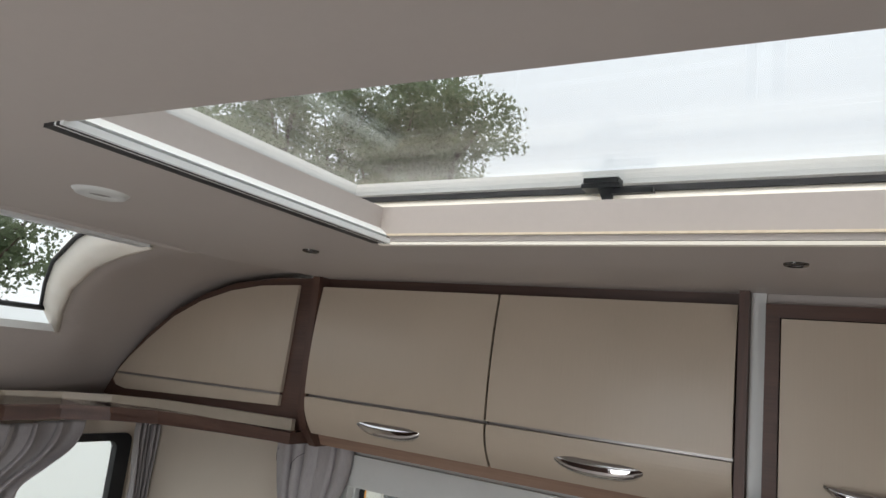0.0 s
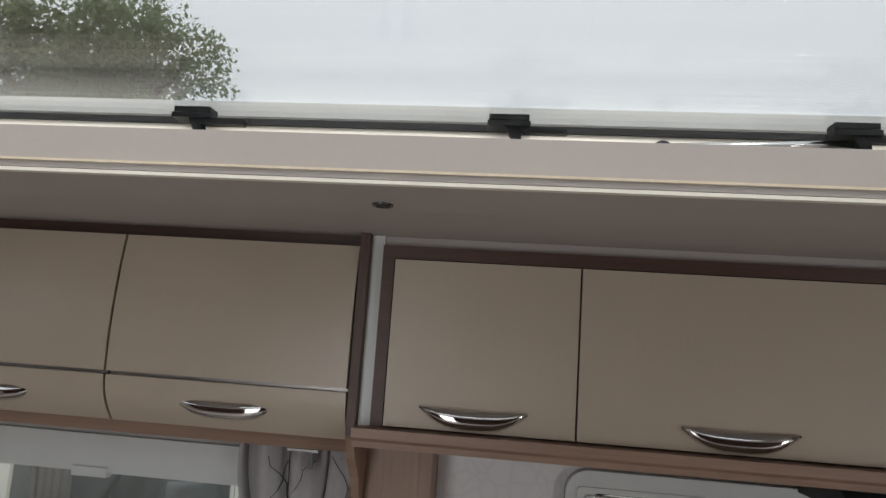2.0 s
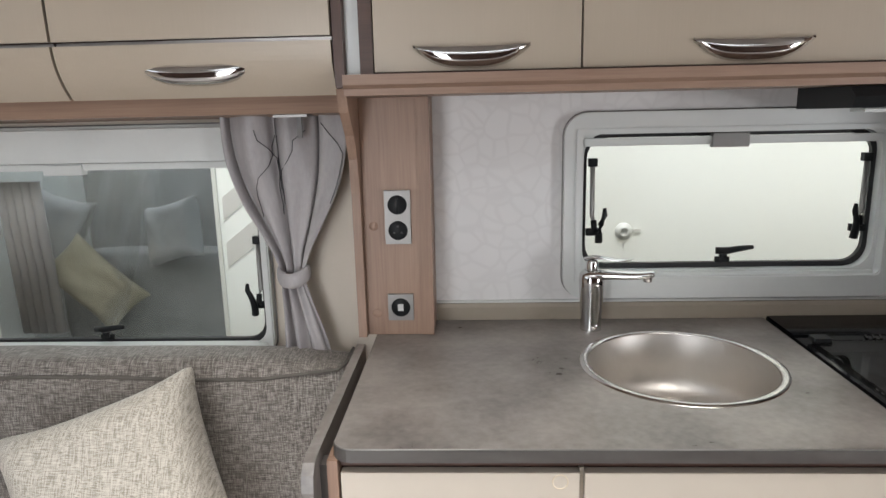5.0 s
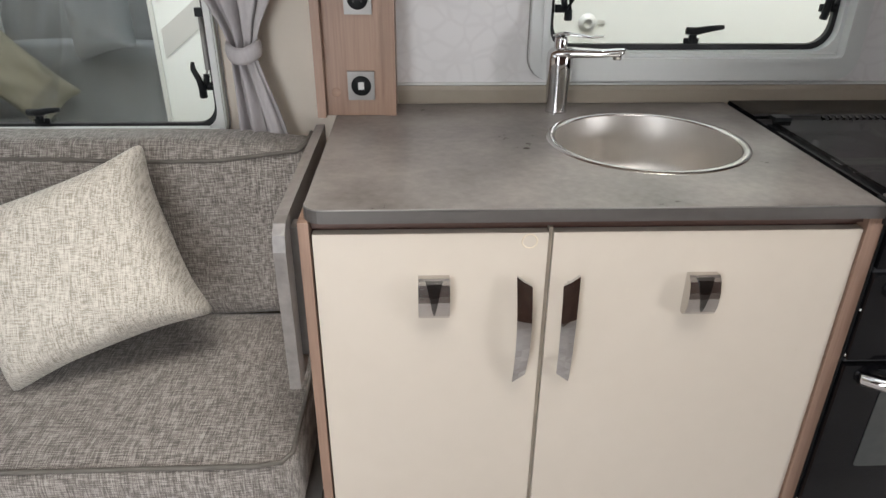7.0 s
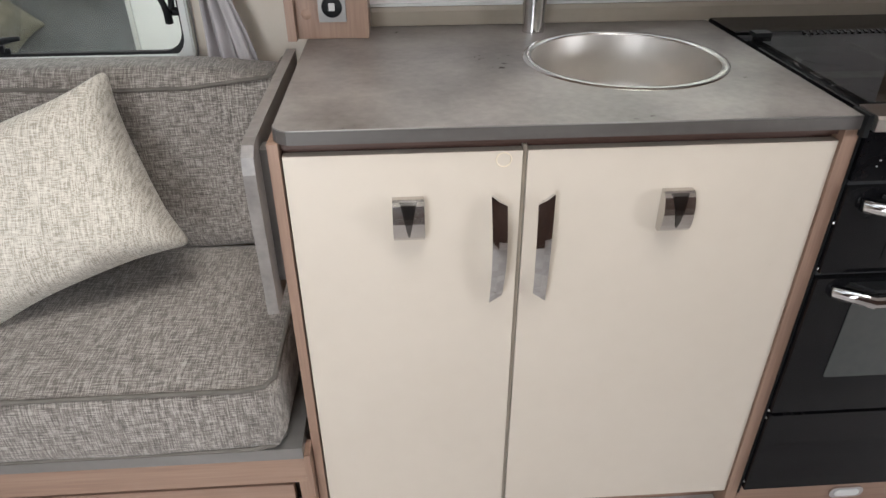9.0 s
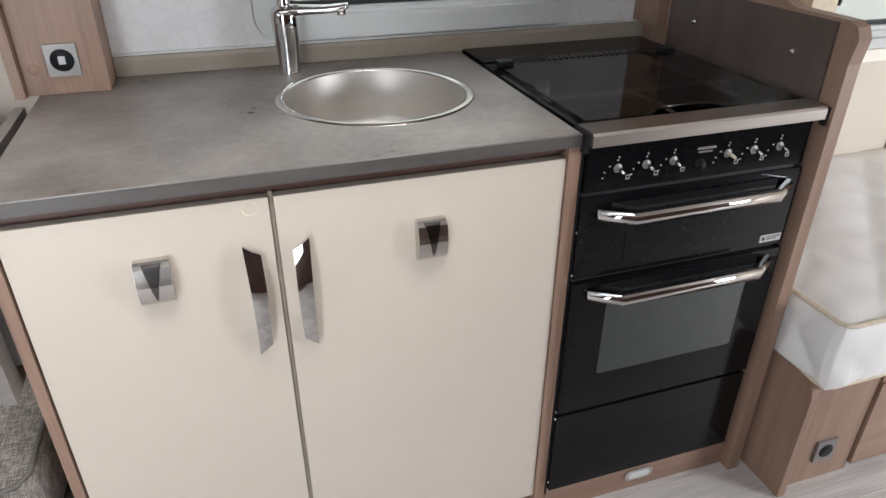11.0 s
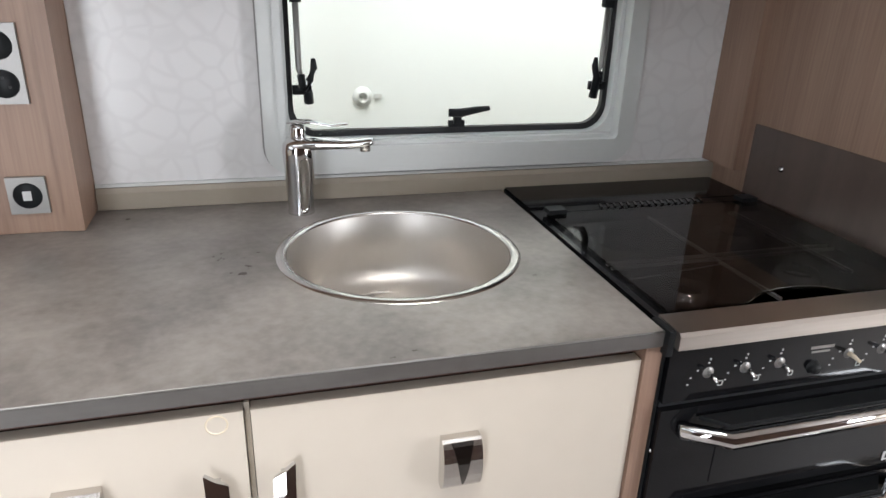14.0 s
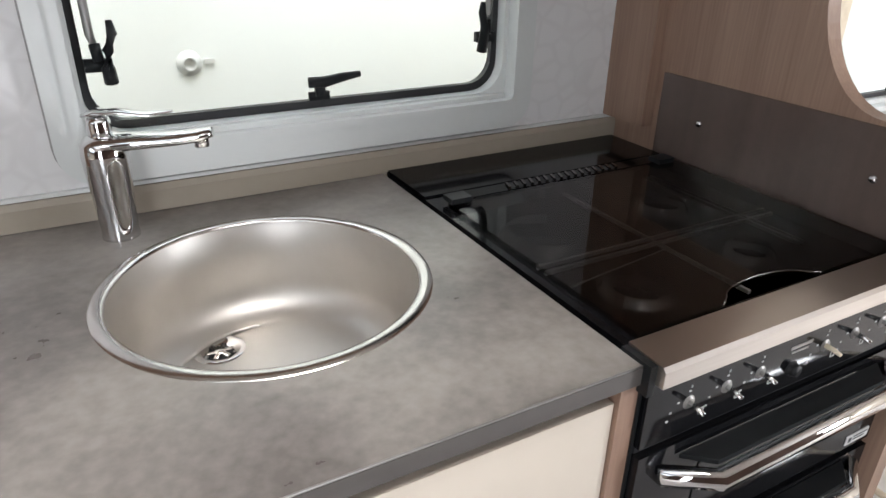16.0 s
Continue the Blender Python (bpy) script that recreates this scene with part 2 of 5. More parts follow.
M = {
    "cream": varied("cream_laminate", (0.57, 0.508, 0.43), (0.605, 0.542, 0.463), 0.30, scale=(2, 2, 2), fine=(30, 30, 30)),
    "beige": varied("beige_laminate", (0.44, 0.37, 0.29), (0.48, 0.405, 0.32), 0.34, scale=(3, 3, 3), fine=(400, 400, 8)),
    "wood": wood("walnut", (0.235, 0.145, 0.103), (0.335, 0.22, 0.16), "z"),
    "wood_x": wood("walnut_lengthwise", (0.235, 0.145, 0.103), (0.335, 0.22, 0.16), "x"),
    "dark_wood": wood("dark_walnut", (0.066, 0.034, 0.026), (0.11, 0.058, 0.042), "x"),
    "dark_wood_z": wood("dark_walnut_upright", (0.066, 0.034, 0.026), (0.11, 0.058, 0.042), "z"),
    "worktop": varied("slate_worktop", (0.125, 0.112, 0.104), (0.262, 0.239, 0.222), 0.30, scale=(6.5, 6.5, 6.5), detail=9, lo=0.36, hi=0.64, bump=0.05, fine=(70, 70, 70), fine_amount=0.3),
    "edge": varied("slate_edging", (0.075, 0.068, 0.064), (0.10, 0.092, 0.087), 0.4, scale=(5, 40, 40)),
    "ceiling": varied("ceiling_board", (0.44, 0.395, 0.365), (0.47, 0.425, 0.395), 0.55, scale=(2, 2, 2), fine=(90, 90, 90), bump=0.03),
    "wall": varied("cream_wallboard", (0.62, 0.55, 0.46), (0.66, 0.59, 0.50), 0.5, scale=(3, 3, 3), fine=(120, 120, 120), bump=0.04),
    "pebble": pebbled("pebble_wallboard", (0.74, 0.725, 0.72), (0.665, 0.647, 0.642)),
    "upstand": varied("taupe_trim", (0.29, 0.25, 0.20), (0.33, 0.285, 0.23), 0.4, scale=(3, 20, 20)),
    "white": varied("white_plastic", (0.60, 0.61, 0.595), (0.64, 0.65, 0.635), 0.32, scale=(5, 5, 5), fine=(90, 90, 90)),
    "cream_plastic": varied("cream_plastic", (0.86, 0.81, 0.71), (0.90, 0.86, 0.77), 0.4, scale=(4, 30, 30)),
    "rubber": varied("black_rubber", (0.012, 0.012, 0.013), (0.02, 0.02, 0.022), 0.5, scale=(9, 9, 9)),
    "black_plastic": varied("black_plastic", (0.010, 0.011, 0.012), (0.018, 0.019, 0.02), 0.38, scale=(9, 9, 9)),
    "enamel": varied("black_enamel", (0.004, 0.004, 0.005), (0.008, 0.008, 0.009), 0.09, scale=(3, 3, 3), rough_vary=0.04),
    "dark_lid": clear("smoked_glass", (0.58, 0.57, 0.565)),
    "splash": varied("smoked_splashback", (0.095, 0.07, 0.06), (0.115, 0.085, 0.073), 0.10, scale=(30, 30, 2), rough_vary=0.03),
    "oven_glass": varied("oven_glass", (0.036, 0.041, 0.04), (0.048, 0.054, 0.052), 0.07, scale=(3, 3, 3), rough_vary=0.03),
    "chrome": varied("chrome", (0.62, 0.615, 0.615), (0.67, 0.665, 0.665), 0.05, 1.0, scale=(6, 6, 6), rough_vary=0.03),
    "steel": varied("brushed_steel", (0.52, 0.48, 0.44), (0.60, 0.56, 0.52), 0.30, 1.0, scale=(3, 3, 60), fine=(10, 10, 300), rough_vary=0.06),
    "bowl": varied("satin_steel", (0.58, 0.55, 0.515), (0.64, 0.61, 0.575), 0.45, 1.0, scale=(5, 5, 5), rough_vary=0.05),
    "rim_steel": varied("polished_rim_steel", (0.60, 0.575, 0.55), (0.68, 0.65, 0.625), 0.2, 1.0, scale=(9, 9, 9), rough_vary=0.06),
    "alu": varied("grey_aluminium", (0.25, 0.24, 0.23), (0.30, 0.29, 0.28), 0.4, 0.6, scale=(5, 5, 5)),
    "fabric": woven("grey_tweed", (0.10, 0.087, 0.077), (0.205, 0.182, 0.162), (0.38, 0.348, 0.315), 520),
    "piping": varied("grey_piping", (0.11, 0.10, 0.085), (0.15, 0.135, 0.12), 0.9, scale=(30, 200, 200)),
    "cushion": woven("oatmeal_tweed", (0.29, 0.26, 0.21), (0.48, 0.445, 0.385), (0.63, 0.595, 0.525), 540),
    "curtain": varied("silver_curtain", (0.29, 0.27, 0.272), (0.47, 0.445, 0.445), 0.55, scale=(9, 9, 3), lo=0.3, hi=0.75, fine=(200, 200, 60), bump=0.1),
    "stem": varied("charcoal_print", (0.03, 0.03, 0.035), (0.06, 0.06, 0.06), 0.8),
    "mattress": varied("white_ticking", (0.80, 0.78, 0.755), (0.87, 0.855, 0.835), 0.8, scale=(8, 8, 8), fine=(160, 160, 160), bump=0.25),
    "cord": varied("cream_cord", (0.66, 0.57, 0.43), (0.74, 0.65, 0.51), 0.8, scale=(60, 60, 60)),
    "plastic_wrap": clear("wrapping_film", (0.90, 0.90, 0.90), 0.12, 3.0),
    "plank": wood("limed_oak", (0.50, 0.46, 0.43), (0.78, 0.74, 0.71), "x", 0.5, 0.10),
    "pane": clear("acrylic_pane", (0.972, 0.99, 0.980), 0.0, 0.45),
    "roof_pane": clear("rooflight_acrylic", (0.985, 0.99, 0.985), 0.0, 0.65),
    "strip": varied("dull_metal_strip", (0.30, 0.28, 0.27), (0.36, 0.34, 0.33), 0.34, 0.8, scale=(6, 6, 6)),
    "body": varied("white_bodywork", (0.80, 0.83, 0.82), (0.83, 0.86, 0.85), 0.3, scale=(0.6, 0.6, 0.6), fine=(4, 4, 4)),
    "tint": clear("grey_tinted_glazing", (0.84, 0.85, 0.86)),
    "gunmetal": varied("dark_chrome", (0.13, 0.125, 0.12), (0.18, 0.172, 0.168), 0.2, 1.0, scale=(9, 9, 9)),
    "gravel": varied("gravel", (0.16, 0.15, 0.14), (0.26, 0.25, 0.235), 0.9, scale=(0.3, 0.3, 0.3), fine=(30, 30, 30), fine_amount=0.6, bump=0.5),
    "bark": varied("bark", (0.05, 0.035, 0.025), (0.11, 0.08, 0.06), 0.9, scale=(6, 6, 1), bump=0.6),
    "leaf": varied("leaves", (0.07, 0.10, 0.05), (0.12, 0.16, 0.09), 0.6, scale=(0.7, 0.7, 0.7), fine=(6, 6, 6)),
    "print": material("pale_print", (0.55, 0.55, 0.54), 0.5),
    "orange": material("orange_vinyl", (0.75, 0.36, 0.06), 0.35),
    "grey_vinyl": material("grey_vinyl", (0.22, 0.23, 0.25), 0.35),
    "pale_cloth": varied("pale_grey_cloth", (0.52, 0.52, 0.53), (0.62, 0.62, 0.62), 0.9, scale=(9, 9, 9)),
    "yellow_cloth": varied("straw_cloth", (0.38, 0.345, 0.25), (0.46, 0.425, 0.33), 0.9, scale=(9, 9, 9)),
    "grey_cloth": varied("mid_grey_cloth", (0.33, 0.335, 0.34), (0.44, 0.445, 0.45), 0.9, scale=(9, 9, 9)),
}


for key in ("enamel", "black_plastic"):
    M[key].node_tree.nodes["Principled BSDF"].inputs["Specular IOR Level"].default_value = 0.16

# leaves let some daylight through
ln, ll = M["leaf"].node_tree.nodes, M["leaf"].node_tree.links
through_leaf, leaf_mix = ln.new("ShaderNodeBsdfTranslucent"), ln.new("ShaderNodeMixShader")
through_leaf.inputs[0].default_value = (0.28, 0.34, 0.20, 1)
leaf_mix.inputs[0].default_value = 0.45
ll.new(ln["Principled BSDF"].outputs[0], leaf_mix.inputs[1])
ll.new(through_leaf.outputs[0], leaf_mix.inputs[2])
ll.new(leaf_mix.outputs[0], ln["Material Output"].inputs[0])


# ---- mesh helpers ----
def thing(name, at, label, category, group="", kind=""):
    e = new(name)
    e.empty_display_size = 0.05
    e.location = at
    return tagged(e, label, category, group, kind)


def child(ob, parent):
    if parent is not None:
        ob.parent = parent
        ob.matrix_parent_inverse = Matrix.Translation([-c for c in parent.location])
        if parent.parent is not None:
            ob.matrix_parent_inverse = Matrix.Identity(4)
    return ob


def finish(name, bm, mat, parent=None, smooth=False, label=""):
    me = bpy.data.meshes.new(name)
    bmesh.ops.recalc_face_normals(bm, faces=bm.faces)
    bm.to_mesh(me)
    bm.free()
    me.materials.append(M[mat])
    if smooth:
        me.shade_smooth()
    ob = child(new(name, me), parent)
    if label:
        ob["label"] = label
    return ob


def bevel_all(bm, r, seg=2, angle=30):
    if r > 0:
        es = [e for e in bm.edges if len(e.link_faces) == 2 and e.calc_face_angle(0) > radians(angle)]
        bmesh.ops.bevel(bm, geom=es, offset=r, segments=seg, affect="EDGES", profile=0.5, clamp_overlap=True)


def add_box(bm, lo, hi):
    vs = [bm.verts.new((x, y, z)) for x in (lo[0], hi[0]) for y in (lo[1], hi[1]) for z in (lo[2], hi[2])]
    for f in ((0, 1, 3, 2), (4, 6, 7, 5), (0, 4, 5, 1), (2, 3, 7, 6), (0, 2, 6, 4), (1, 5, 7, 3)):
        bm.faces.new([vs[i] for i in f])


def box(name, lo, hi, mat, parent=None, r=0.002, label="", seg=2):
    bm = bmesh.new()
    add_box(bm, lo, hi)
    bevel_all(bm, r, seg)
    return finish(name, bm, mat, parent, False, label)


def boxes(name, spans, mat, parent=None, r=0.0, label=""):
    bm = bmesh.new()
    for lo, hi in spans:
        add_box(bm, lo, hi)
    bevel_all(bm, r, 1)
    return finish(name, bm, mat, parent, False, label)


def put_on(axis, a, u, v):
    return {"x": (a, u, v), "y": (u, a, v), "z": (u, v, a)}[axis]


def add_prism(bm, pts, axis, a, b):
    lo = [bm.verts.new(put_on(axis, a, *p)) for p in pts]
    hi = [bm.verts.new(put_on(axis, b, *p)) for p in pts]
    bm.faces.new(lo[::-1])
    bm.faces.new(hi)
    for i in range(len(pts)):
        j = (i + 1) % len(pts)
        bm.faces.new((lo[i], lo[j], hi[j], hi[i]))


def prism(name, pts, axis, a, b, mat, parent=None, r=0.0, smooth=False, label="", seg=2):
    bm = bmesh.new()
    add_prism(bm, pts, axis, a, b)
    bevel_all(bm, r, seg, 40)
    return finish(name, bm, mat, parent, smooth, label)


def rounded(u0, v0, u1, v1, r, n=6):
    pts = []
    for cu, cv, a0 in ((u1 - r, v1 - r, 0), (u0 + r, v1 - r, 90), (u0 + r, v0 + r, 180), (u1 - r, v0 + r, 270)):
        for k in range(n + 1):
            a = radians(a0 + 90 * k / n)
            pts.append((cu + r * math.cos(a), cv + r * math.sin(a)))
    return pts


def ring(name, outer, inner, axis, a, b, mat, parent=None, smooth=False, r=0.0, label="", inner_b=None):
    """A frame between two outlines of equal point count, from a to b along axis; inner_b: the inner outline on the b side."""
    bm = bmesh.new()
    n = len(outer)
    inner_b = inner_b or inner
    rows = [[bm.verts.new(put_on(axis, w, *p)) for p in o] for o, w in ((outer, a), (outer, b), (inner_b, b), (inner, a))]
    for k in range(4):
        p, q = rows[k], rows[(k + 1) % 4]
        for i in range(n):
            j = (i + 1) % n
            bm.faces.new((p[i], p[j], q[j], q[i]))
    bevel_all(bm, r, 2, 50)
    return finish(name, bm, mat, parent, smooth, label)


def add_tube(bm, path, radii, n=10, cap=True, flat=1.0):
    path = [Vector(p) for p in path]
    rings = []
    up = Vector((0, 0, 1))
    for i, p in enumerate(path):
        d = (path[min(i + 1, len(path) - 1)] - path[max(i - 1, 0)]).normalized()
        side = d.cross(up if abs(d.dot(up)) < 0.95 else Vector((1, 0, 0))).normalized()
        top = side.cross(d).normalized()
        r = radii[i] if isinstance(radii, (list, tuple)) else radii
        rings.append([bm.verts.new(p + r * (math.cos(t) * side + flat * math.sin(t) * top)) for t in (2 * math.pi * k / n for k in range(n))])
    for a, b in zip(rings, rings[1:]):
        for k in range(n):
            bm.faces.new((a[k], a[(k + 1) % n], b[(k + 1) % n], b[k]))
    if cap:
        bm.faces.new(rings[0][::-1])
        bm.faces.new(rings[-1])


def tube(name, path, radii, mat, parent=None, n=10, flat=1.0, label=""):
    bm = bmesh.new()
    add_tube(bm, path, radii, n, True, flat)
    return finish(name, bm, mat, parent, True, label)


def lathe(name, profile, at, mat, parent=None, axis="z", n=40, label="", smooth=True):
    """Turns (radius, height) pairs about an axis through at."""
    bm = bmesh.new()
    rings = []
    for r, h in profile:
        row = []
        for k in range(n):
            c, s = r * math.cos(2 * math.pi * k / n), r * math.sin(2 * math.pi * k / n)
            off = {"z": (c, s, h), "y": (c, h, s), "x": (h, c, s)}[axis]
            row.append(bm.verts.new([a + o for a, o in zip(at, off)]))
        rings.append(row)
    for a, b in zip(rings, rings[1:]):
        for k in range(n):
            bm.faces.new((a[k], a[(k + 1) % n], b[(k + 1) % n], b[k]))
    bmesh.ops.remove_doubles(bm, verts=bm.verts, dist=1e-5)
    return finish(name, bm, mat, parent, smooth, label)


def extrude_strip(name, profile, axis, a, b, thick, mat, parent=None, label="", r=0.0):
    """A curved board: an open profile with a thickness, drawn out along axis."""
    n = len(profile)
    back = []
    for i, (u, v) in enumerate(profile):
        du = profile[min(i + 1, n - 1)][0] - profile[max(i - 1, 0)][0]
        dv = profile[min(i + 1, n - 1)][1] - profile[max(i - 1, 0)][1]
        k = math.hypot(du, dv)
        back.append((u - dv / k * thick, v + du / k * thick))
    return prism(name, profile + back[::-1], axis, a, b, mat, parent, r, False, label)


def structure(ob, label, category):
    return tagged(ob, label, category, "", "structure")


def bow(p0, p1, n, f):
    """n points from p0 to p1, each moved by f(s)."""
    out = []
    for i in range(n):
        s = i / (n - 1)
        o = f(s)
        out.append(tuple(a + (b - a) * s + c for a, b, c in zip(p0, p1, o)))
    return out

# ---- setting: floor, walls, ceiling ----
X0, X1, Y0, Y1, ZC = -2.27, 3.3, -0.5, 1.75, 1.855
floor = structure(box("floor", (X0, Y0, -0.06), (X1, Y1 + 0.03, -0.004), "plank", None, 0), "limed grey oak plank floor of the caravan", "floor")


def wall_with_holes(name, axis, a, b, u0, u1, v0, v1, holes, mat, label):
    """A wall from a to b along axis, with rectangular openings (u0, v0, u1, v1) that do not overlap in u."""
    bm = bmesh.new()
    u = u0
    for h0, w0, h1, w1 in sorted(holes):
        spans = [(u, v0, h0, v1), (h0, v0, h1, w0), (h0, w1, h1, v1)]
        for s in spans:
            if s[2] - s[0] > 1e-4 and s[3] - s[1] > 1e-4:
                add_box(bm, put_on(axis, a, s[0], s[1]), put_on(axis, b, s[2], s[3]))
        u = h1
    add_box(bm, put_on(axis, a, u, v0), put_on(axis, b, u1, v1))
    return structure(finish(name, bm, mat), label, "wall")


LW = (-1.24, 0.85, -0.395, 1.34)
KW = (0.315, 1.03, 1.005, 1.36)
BW = (1.82, 0.88, 2.75, 1.42)
# invented opening in the unseen south wall, for the fill lamp
FILL_OPENING = (2.6, 0.6, 3.26, 1.48)
DOOR = (-0.93, 0.02, -0.33, 1.78)
wall_with_holes("wall_north", "y", Y1, Y1 + 0.03, X0, X1, -0.06, ZC, [LW, KW, BW], "wall", "cream caravan side wall with three windows")
# never in view; dark wood chosen only to darken reflections in the chrome
wall_with_holes("wall_south", "y", Y0 - 0.03, Y0, X0, X1, -0.06, ZC, [DOOR, FILL_OPENING], "dark_wood_z", "unseen side wall, dark for the chrome's reflections, with doorway and added opening")
wall_with_holes("wall_east", "x", X1, X1 + 0.03, Y0, Y1, -0.06, ZC, [], "wall", "plain cream end wall")
FW = (1.2, 0.85, 1.72, 1.28)
wall_with_holes("wall_west", "x", X0 - 0.03, X0, Y0, Y1, -0.06, 1.45, [FW], "wall", "cream front wall with a window")
structure(box("wallboard", (0.0, Y1 - 0.005, 0.92), (KW[0], Y1, 1.46), "pebble", None, 0), "pale grey pebble-printed kitchen wallboard", "wall")
structure(box("wallboard", (KW[2], Y1 - 0.005, 0.92), (1.25, Y1, 1.46), "pebble", None, 0), "pale grey pebble-printed kitchen wallboard", "wall")
structure(box("wallboard", (KW[0], Y1 - 0.005, 0.92), (KW[2], Y1, KW[1]), "pebble", None, 0), "pale grey pebble-printed kitchen wallboard", "wall")
structure(box("wallboard", (KW[0], Y1 - 0.005, KW[3]), (KW[2], Y1, 1.46), "pebble", None, 0), "pale grey pebble-printed kitchen wallboard", "wall")

# ceiling with the rooflight's opening
SX0, SX1, SY0, SY1 = -0.67, 0.92, 0.42, 0.985
bm = bmesh.new()
XC = -1.28
for lo, hi in (((XC, Y0, ZC), (SX0, 1.19, ZC + 0.06)), ((SX1, Y0, ZC), (X1, 1.19, ZC + 0.06)), ((SX0, SY1, ZC), (SX1, 1.19, ZC + 0.06))):
    add_box(bm, lo, hi)
add_prism(bm, [(SX0, Y0), (SX1, Y0), (SX1, 0.522), (SX0, 0.423)], "z", ZC, ZC + 0.02)
add_prism(bm, [(1.19, ZC), (1.45, ZC + 0.012), (1.75, ZC + 0.012), (1.75, ZC + 0.06), (1.19, ZC + 0.06)], "x", XC, X1)
structure(finish("ceiling", bm, "ceiling"), "smooth greige caravan ceiling with a large rooflight opening", "ceiling")

# front dome: profile in x and z, with a sunroof opening
DOME = [(-1.28, ZC), (-1.33, ZC - 0.001), (-1.5, 1.845), (-1.68, 1.82), (-1.85, 1.762), (-1.95, 1.705), (-2.03, 1.64), (-2.11, 1.55), (-2.17, 1.46), (-2.22, 1.37)]


def dome_point(i, y, drop=0.0):
    x, z = DOME[i]
    return (x, y, z - drop)


def edge_y(i):
    """The sunroof's side edge, which widens towards the front."""
    return 1.01 + 0.225 * max(0, min(1, (i - 1) / 5))


bm = bmesh.new()
columns = []
for i in range(len(DOME)):
    edge = edge_y(i)
    fold = edge + 0.09
    columns.append([bm.verts.new(dome_point(i, y, d)) for y, d in ((Y0, 0), (-0.25, 0), (edge, 0), (fold, 0), (fold + 0.04, -0.006), (1.54, -0.034), (1.76, -0.034))])
for i in range(len(DOME) - 1):
    for k in range(6):
        if k == 1 and 1 <= i <= 5:
            continue
        bm.faces.new((columns[i][k], columns[i + 1][k], columns[i + 1][k + 1], columns[i][k + 1]))
dome = finish("ceiling", bm, "ceiling", None, True)
dome.modifiers.new("thick", "SOLIDIFY").thickness = -0.02
structure(dome, "greige moulded front roof curving down to the front shelf", "ceiling")
# liner and pane of the front sunroof
sunroof = thing("window_1", (-1.7, 0.4, 1.8), "front sunroof with a cream liner and clear pane", "window", "", "structure")
for side in (0, 1):
    bm = bmesh.new()
    rows = []
    for i in range(1, 7):
        y = edge_y(i) if side else -0.25
        x, z = DOME[i]
        sgn = 1 if side else -1
        rows.append([bm.verts.new(p) for p in ((x + 0.0, y + 0.012 * sgn, z - 0.004), (x, y, z - 0.006), (x - 0.01, y - 0.02 * sgn, z + 0.03), (x - 0.03, y - 0.04 * sgn, z + 0.075))])
    for a, b in zip(rows, rows[1:]):
        for k in range(3):
            bm.faces.new((a[k], b[k], b[k + 1], a[k + 1]))
    ob = finish("liner", bm, "cream_plastic", sunroof, True)
    ob.modifiers.new("thick", "SOLIDIFY").thickness = 0.004
for i in (1, 6):
    x, z = DOME[i]
    e = edge_y(i)
    box("sill", (x - 0.03, -0.25, z - 0.006), (x + 0.006, e, z + (0.06 if i == 1 else 0.016)), "white", sunroof, 0.004)
bm = bmesh.new()
rows = [[bm.verts.new((DOME[i][0] - 0.03, y, DOME[i][1] + 0.07)) for y in (-0.25, edge_y(i) - 0.02)] for i in range(1, 7)]
for a, b in zip(rows, rows[1:]):
    bm.faces.new((a[0], b[0], b[1], a[1]))
sun_pane = finish("pane", bm, "pane", sunroof, True)
sun_pane.visible_shadow = False
e5 = [edge_y(i) - 0.035 for i in range(1, 7)]
tube("seal", [(DOME[i][0] - 0.026, e5[i - 1] - 0.005, DOME[i][1] + 0.066) for i in range(1, 7)], 0.007, "rubber", sunroof, 8)
tube("seal", [(DOME[6][0] - 0.015, -0.2, DOME[6][1] + 0.06), (DOME[6][0] - 0.015, e5[5], DOME[6][1] + 0.06)], 0.008, "rubber", sunroof, 8)

# ---- rooflight ----
roof = thing("window_2", (0.1, 0.7, ZC), "large clear rooflight with cream liner and black catches", "window", "", "structure")
GZ = 1.946
out0 = (SX0 - 0.115, SY0 - 0.06, SX1 + 0.06, SY1 + 0.05)


def rect(u0, v0, u1, v1):
    return [(u1, v1), (u0, v1), (u0, v0), (u1, v0)]


def loft_rects(name, stages, mat, parent, label=""):
    bm = bmesh.new()
    rows = [[bm.verts.new((u, v, z)) for u, v in rect(*r)] for r, z in stages]
    for a, b in zip(rows, rows[1:]):
        for k in range(4):
            bm.faces.new((a[k], a[(k + 1) % 4], b[(k + 1) % 4], b[k]))
    ob = finish(name, bm, mat, parent, False, label)
    ob.modifiers.new("thick", "SOLIDIFY").thickness = 0.004
    return ob


def grow(d):
    s = d / 0.09
    return (SX0 - 0.115 * s, SY0 - 0.06 * s, SX1 + 0.06 * s, SY1 + 0.05 * s)


steps = [(grow(0.0), ZC + 0.008), (grow(0.008), ZC + 0.011)]
for k in range(5):
    d = 0.010 + 0.006 * k
    steps += [(grow(d + 0.002), ZC + 0.012 + 0.0065 * k), (grow(d + 0.0065), ZC + 0.0145 + 0.0065 * k)]
steps += [(grow(0.045), ZC + 0.048), (grow(0.05), ZC + 0.05), (grow(0.075), ZC + 0.083), (grow(0.09), ZC + 0.088)]
loft_rects("liner", steps, "cream_plastic", roof)
box("trim", (SX0, SY1, ZC - 0.006), (SX1, SY1 + 0.012, ZC - 0.001), "cream_plastic", roof, 0.001)
